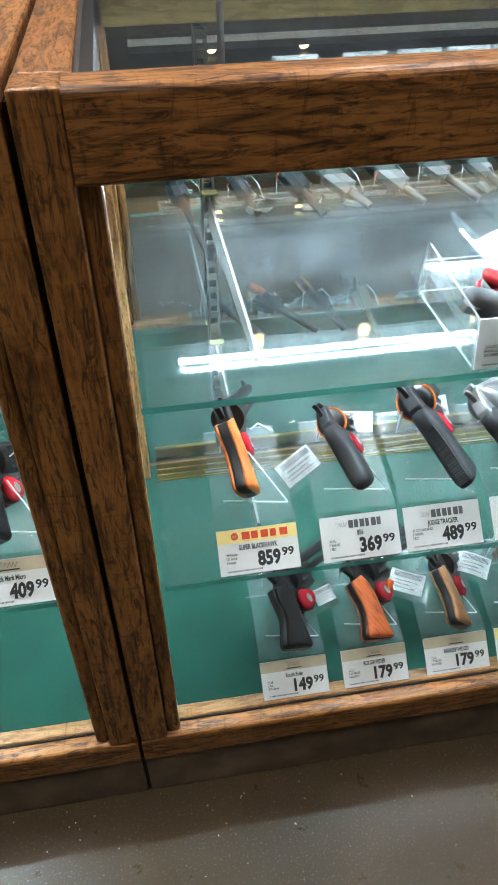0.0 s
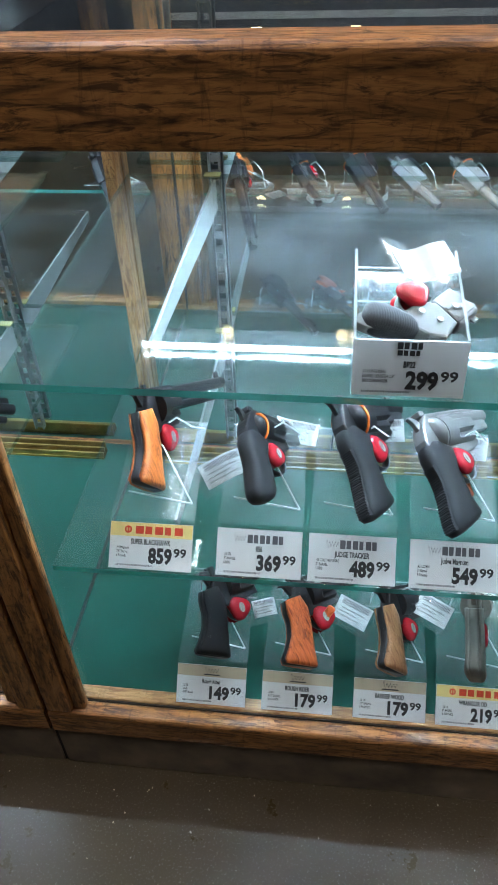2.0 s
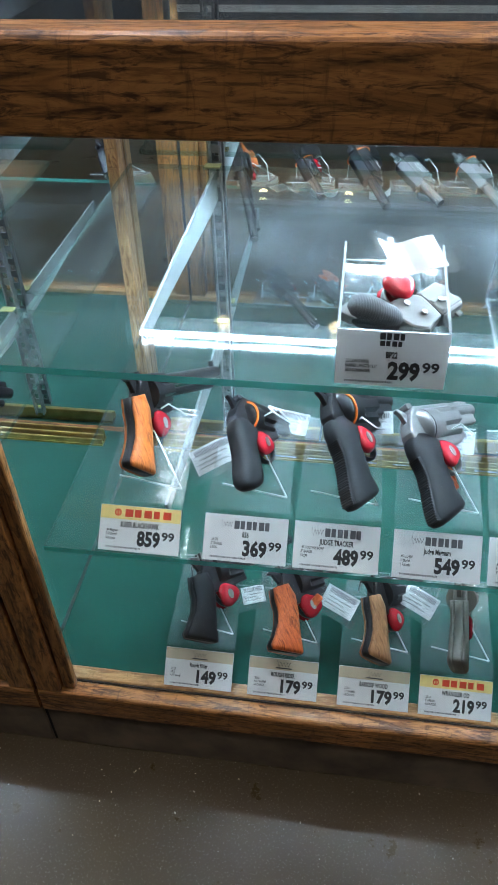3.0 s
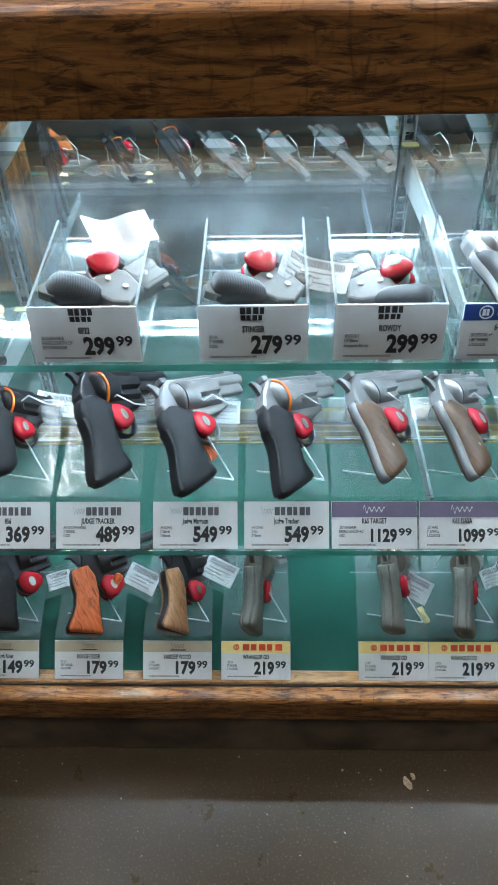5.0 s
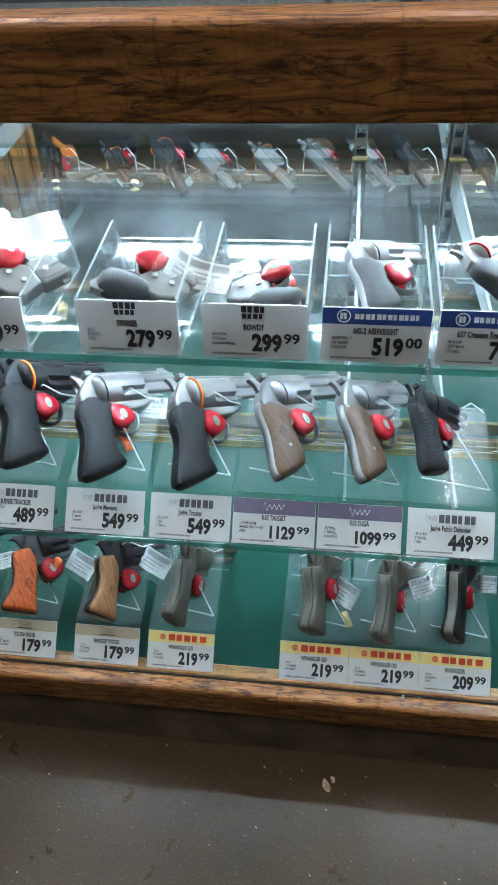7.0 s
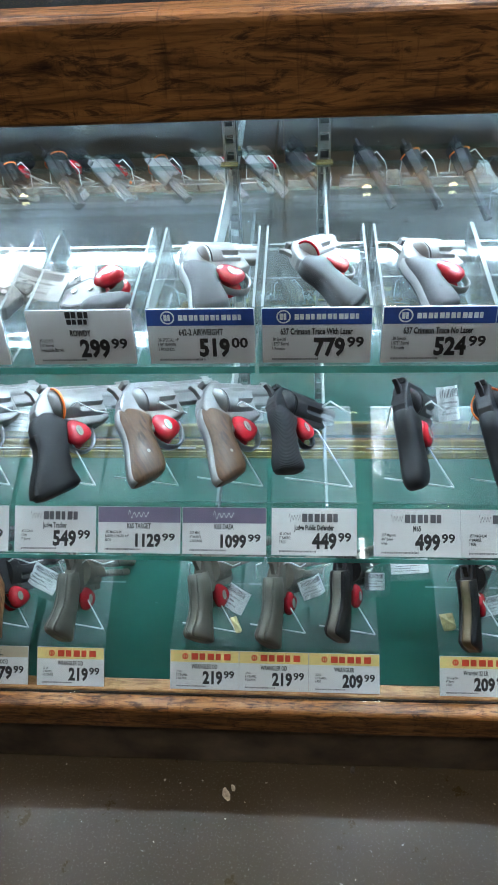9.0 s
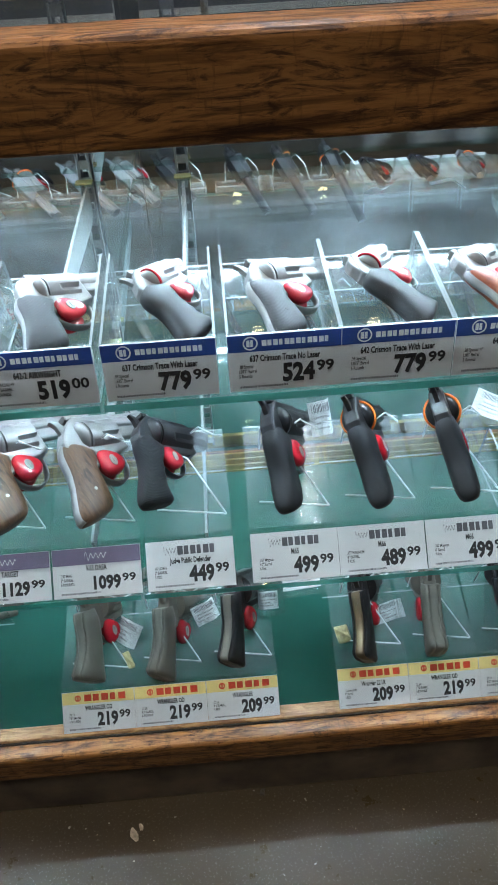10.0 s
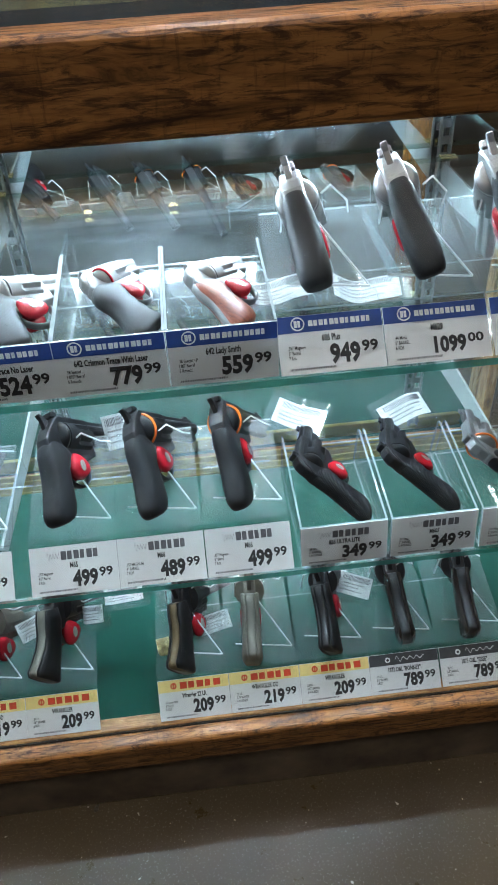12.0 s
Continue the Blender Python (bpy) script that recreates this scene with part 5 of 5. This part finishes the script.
def hang_tag(x, y, z, rx, ry, rz, w=0.052, h=0.034, bars=True, seed=1, label="white paper barcode tag in a clear sleeve"):
    """A printed tag in a creased clear sleeve."""
    th = empty("hang_tag", pose(x, y, z, rx, ry, rz), label, "tag", "paper tags")
    bm = bmesh.new()
    k = 12
    rng = random.Random(seed)
    bend, wave = rng.choice((-1, 1)) * rng.uniform(0.005, 0.012), rng.uniform(0.001, 0.003)

    def z_at(u):
        return bend * math.sin(math.pi * (u / w + 0.5)) + wave * math.sin(seed + 9.0 * u / w)

    for off, grow, mats, nm in ((0, 0, TAG_PAPER if bars else PAPER, "paper"), (0.0014, 0.010, SLEEVE, "sleeve")):
        bm = bmesh.new()
        rows = []
        for i in range(k + 1):
            u = -w / 2 - grow + (w + 2 * grow) * i / k
            rows.append([Vector((u, v, z_at(u) + dz)) for v, dz in ((-h / 2 - grow, off), (h / 2 + grow, off), (h / 2 + grow, off + 0.0004), (-h / 2 - grow, off + 0.0004))])
        loft(bm, rows)
        bmesh.ops.recalc_face_normals(bm, faces=bm.faces)
        o = part(nm, bm, mats, th)
        if nm == "sleeve":
            o.visible_shadow = False
    if bars:
        bm = bmesh.new()
        for r0, r1, a, b in ((0.18, 0.42, 0.1, 0.9), (0.0, 0.06, 0.15, 0.8), (-0.16, -0.10, 0.1, 0.6), (-0.32, -0.26, 0.1, 0.75)):
            u = -w / 2 + a * w
            while u < -w / 2 + b * w:
                st = rng.uniform(0.0008, 0.0022)
                zz = z_at(u) + 0.0009
                vs = [bm.verts.new(p) for p in ((u, r0 * h, zz), (u + st * 0.55, r0 * h, zz), (u + st * 0.55, r1 * h, zz), (u, r1 * h, zz))]
                bm.faces.new(vs)
                u += st
        part("print", bm, GREY_INK, th)["kind"] = "stuff"
    return th


for i, (x, y, z, rx, ry, rz, w, h) in enumerate([
    (0.262, 0.150, 0.528, 35, -12, 30, 0.060, 0.034),
    (0.352, 0.205, 0.552, 40, 5, -8, 0.058, 0.030),
    (0.573, 0.195, 0.545, 45, 8, 5, 0.050, 0.030),
    (0.470, 0.210, 0.555, 50, -10, -5, 0.045, 0.030),
    (0.885, 0.200, 0.560, 45, 10, 20, 0.045, 0.035),
    (1.150, 0.205, 0.566, 60, 0, 15, 0.030, 0.045),
    (1.392, 0.215, 0.552, 35, 0, -35, 0.070, 0.034),
    (1.536, 0.215, 0.542, 30, 0, 25, 0.075, 0.034),
    (0.442, 0.130, 0.262, 35, 0, -30, 0.055, 0.034),
    (0.560, 0.145, 0.262, 35, 10, -25, 0.052, 0.034),
    (0.376, 0.150, 0.250, 40, 0, 10, 0.040, 0.030),
    (0.860, 0.130, 0.240, 40, -5, -40, 0.044, 0.036),
    (0.310, 0.140, 0.245, 30, 0, 20, 0.036, 0.026),
    (0.975, 0.150, 0.245, 45, 0, 30, 0.040, 0.030),
    (1.120, 0.155, 0.292, 35, 0, 5, 0.056, 0.022),
    (1.249, 0.130, 0.234, 40, 0, 15, 0.048, 0.028),
    (1.466, 0.150, 0.258, 40, 10, -20, 0.050, 0.032),
    (1.070, 0.150, 0.262, 45, 0, 0, 0.030, 0.026),
    (1.352, 0.125, 0.792, 14, 0, 8, 0.075, 0.034),
    (1.450, 0.125, 0.787, 14, 0, -6, 0.070, 0.034),
]):
    hang_tag(x, y + 0.02, z - (0.02 if z > 0.5 else 0.012), rx, ry, rz, w, h, True, i)
hang_tag(0.484, 0.172, 0.808, 28, 8, 35, 0.074, 0.040, False, 31, "blank white card in a clear sleeve on a tray")
hang_tag(0.684, 0.118, 0.789, 26, 12, -12, 0.070, 0.036, True, 32, "white barcode card in a sleeve between trays")


ORANGE_TAG = plain("orange_tag_card", (0.75, 0.13, 0.02), 0.5)
TAPE = plain("yellowed_tape", (0.42, 0.36, 0.17), 0.45, 0, 0.25, 120)


def loose_slip(x, y, z, rx, ry, rz, w, h, mat, label, category):
    """A small curled slip of card or tape with rounded corners."""
    bm = bmesh.new()
    outline = []
    for cx, cy, a0 in ((w / 2, h / 2, 0), (-w / 2, h / 2, 90), (-w / 2, -h / 2, 180), (w / 2, -h / 2, 270)):
        r = min(w, h) * 0.2
        for k in range(4):
            a = radians(a0 + 30 * k)
            outline.append((cx - math.copysign(r, cx) + r * math.cos(a), cy - math.copysign(r, cy) + r * math.sin(a)))
    rings = [[Vector((u, v, 2.2 * u * u / w + dz)) for u, v in outline] for dz in (0.0, 0.0006)]
    loft(bm, rings)
    bmesh.ops.recalc_face_normals(bm, faces=bm.faces)
    ob = tagged(link(category.replace(" ", "_"), bm, mat), label, category, "loose slips")
    ob.matrix_basis = pose(x, y, z, rx, ry, rz)


loose_slip(0.556, 0.135, 0.528, 50, 20, 60, 0.016, 0.030, ORANGE_TAG, "small orange card tag hanging by a trigger lock", "tag")
loose_slip(0.405, 0.140, 0.258, 40, 25, -25, 0.012, 0.026, ORANGE_TAG, "small orange striped tag hanging by a trigger lock", "tag")
loose_slip(1.172, 0.115, 0.223, 17, 0, 10, 0.020, 0.026, TAPE, "yellowed tape patch on a clear acrylic stand", "tape patch")
loose_slip(0.862, 0.105, 0.221, 17, 0, 25, 0.010, 0.026, TAPE, "yellowed tape strip on a clear acrylic stand", "tape patch")


def floor_scrap(x, y, size, seed, mat):
    """A crumpled scrap on the floor."""
    rng = random.Random(seed)
    bm = bmesh.new()
    bmesh.ops.create_icosphere(bm, subdivisions=2, radius=size)
    for v in bm.verts:
        f = rng.uniform(0.5, 1.2)
        v.co = Vector((v.co.x * f * 1.2, v.co.y * f * 0.7, max(0.0, v.co.z * 0.35 * f) ))
    ob = tagged(link("paper_scrap", bm, mat), "small torn pale scrap on the concrete floor", "litter", "floor litter")
    ob.matrix_basis = pose(x, y, 0.0004, 0, 0, rng.uniform(0, 180))


SCRAP = plain("pale_scrap", (0.45, 0.38, 0.28), 0.8, 0, 0.2, 200)
DIRT = plain("dark_grit", (0.06, 0.05, 0.04), 0.9, 0, 0.2, 200)
floor_scrap(0.846, -0.045, 0.0085, 3, SCRAP)
floor_scrap(0.855, -0.036, 0.005, 4, SCRAP)
floor_scrap(1.040, -0.001, 0.006, 5, DIRT)
floor_scrap(0.988, 0.046, 0.003, 6, SCRAP)
floor_scrap(0.353, 0.010, 0.0028, 7, SCRAP)
rng = random.Random(11)
for k in range(70):
    floor_scrap(rng.uniform(-0.3, 1.8), rng.uniform(-0.3, -0.004) if k % 2 else -0.02 - 0.05 * rng.random() ** 2, rng.uniform(0.0006, 0.0016), 20 + k, SCRAP if k % 3 else DIRT)
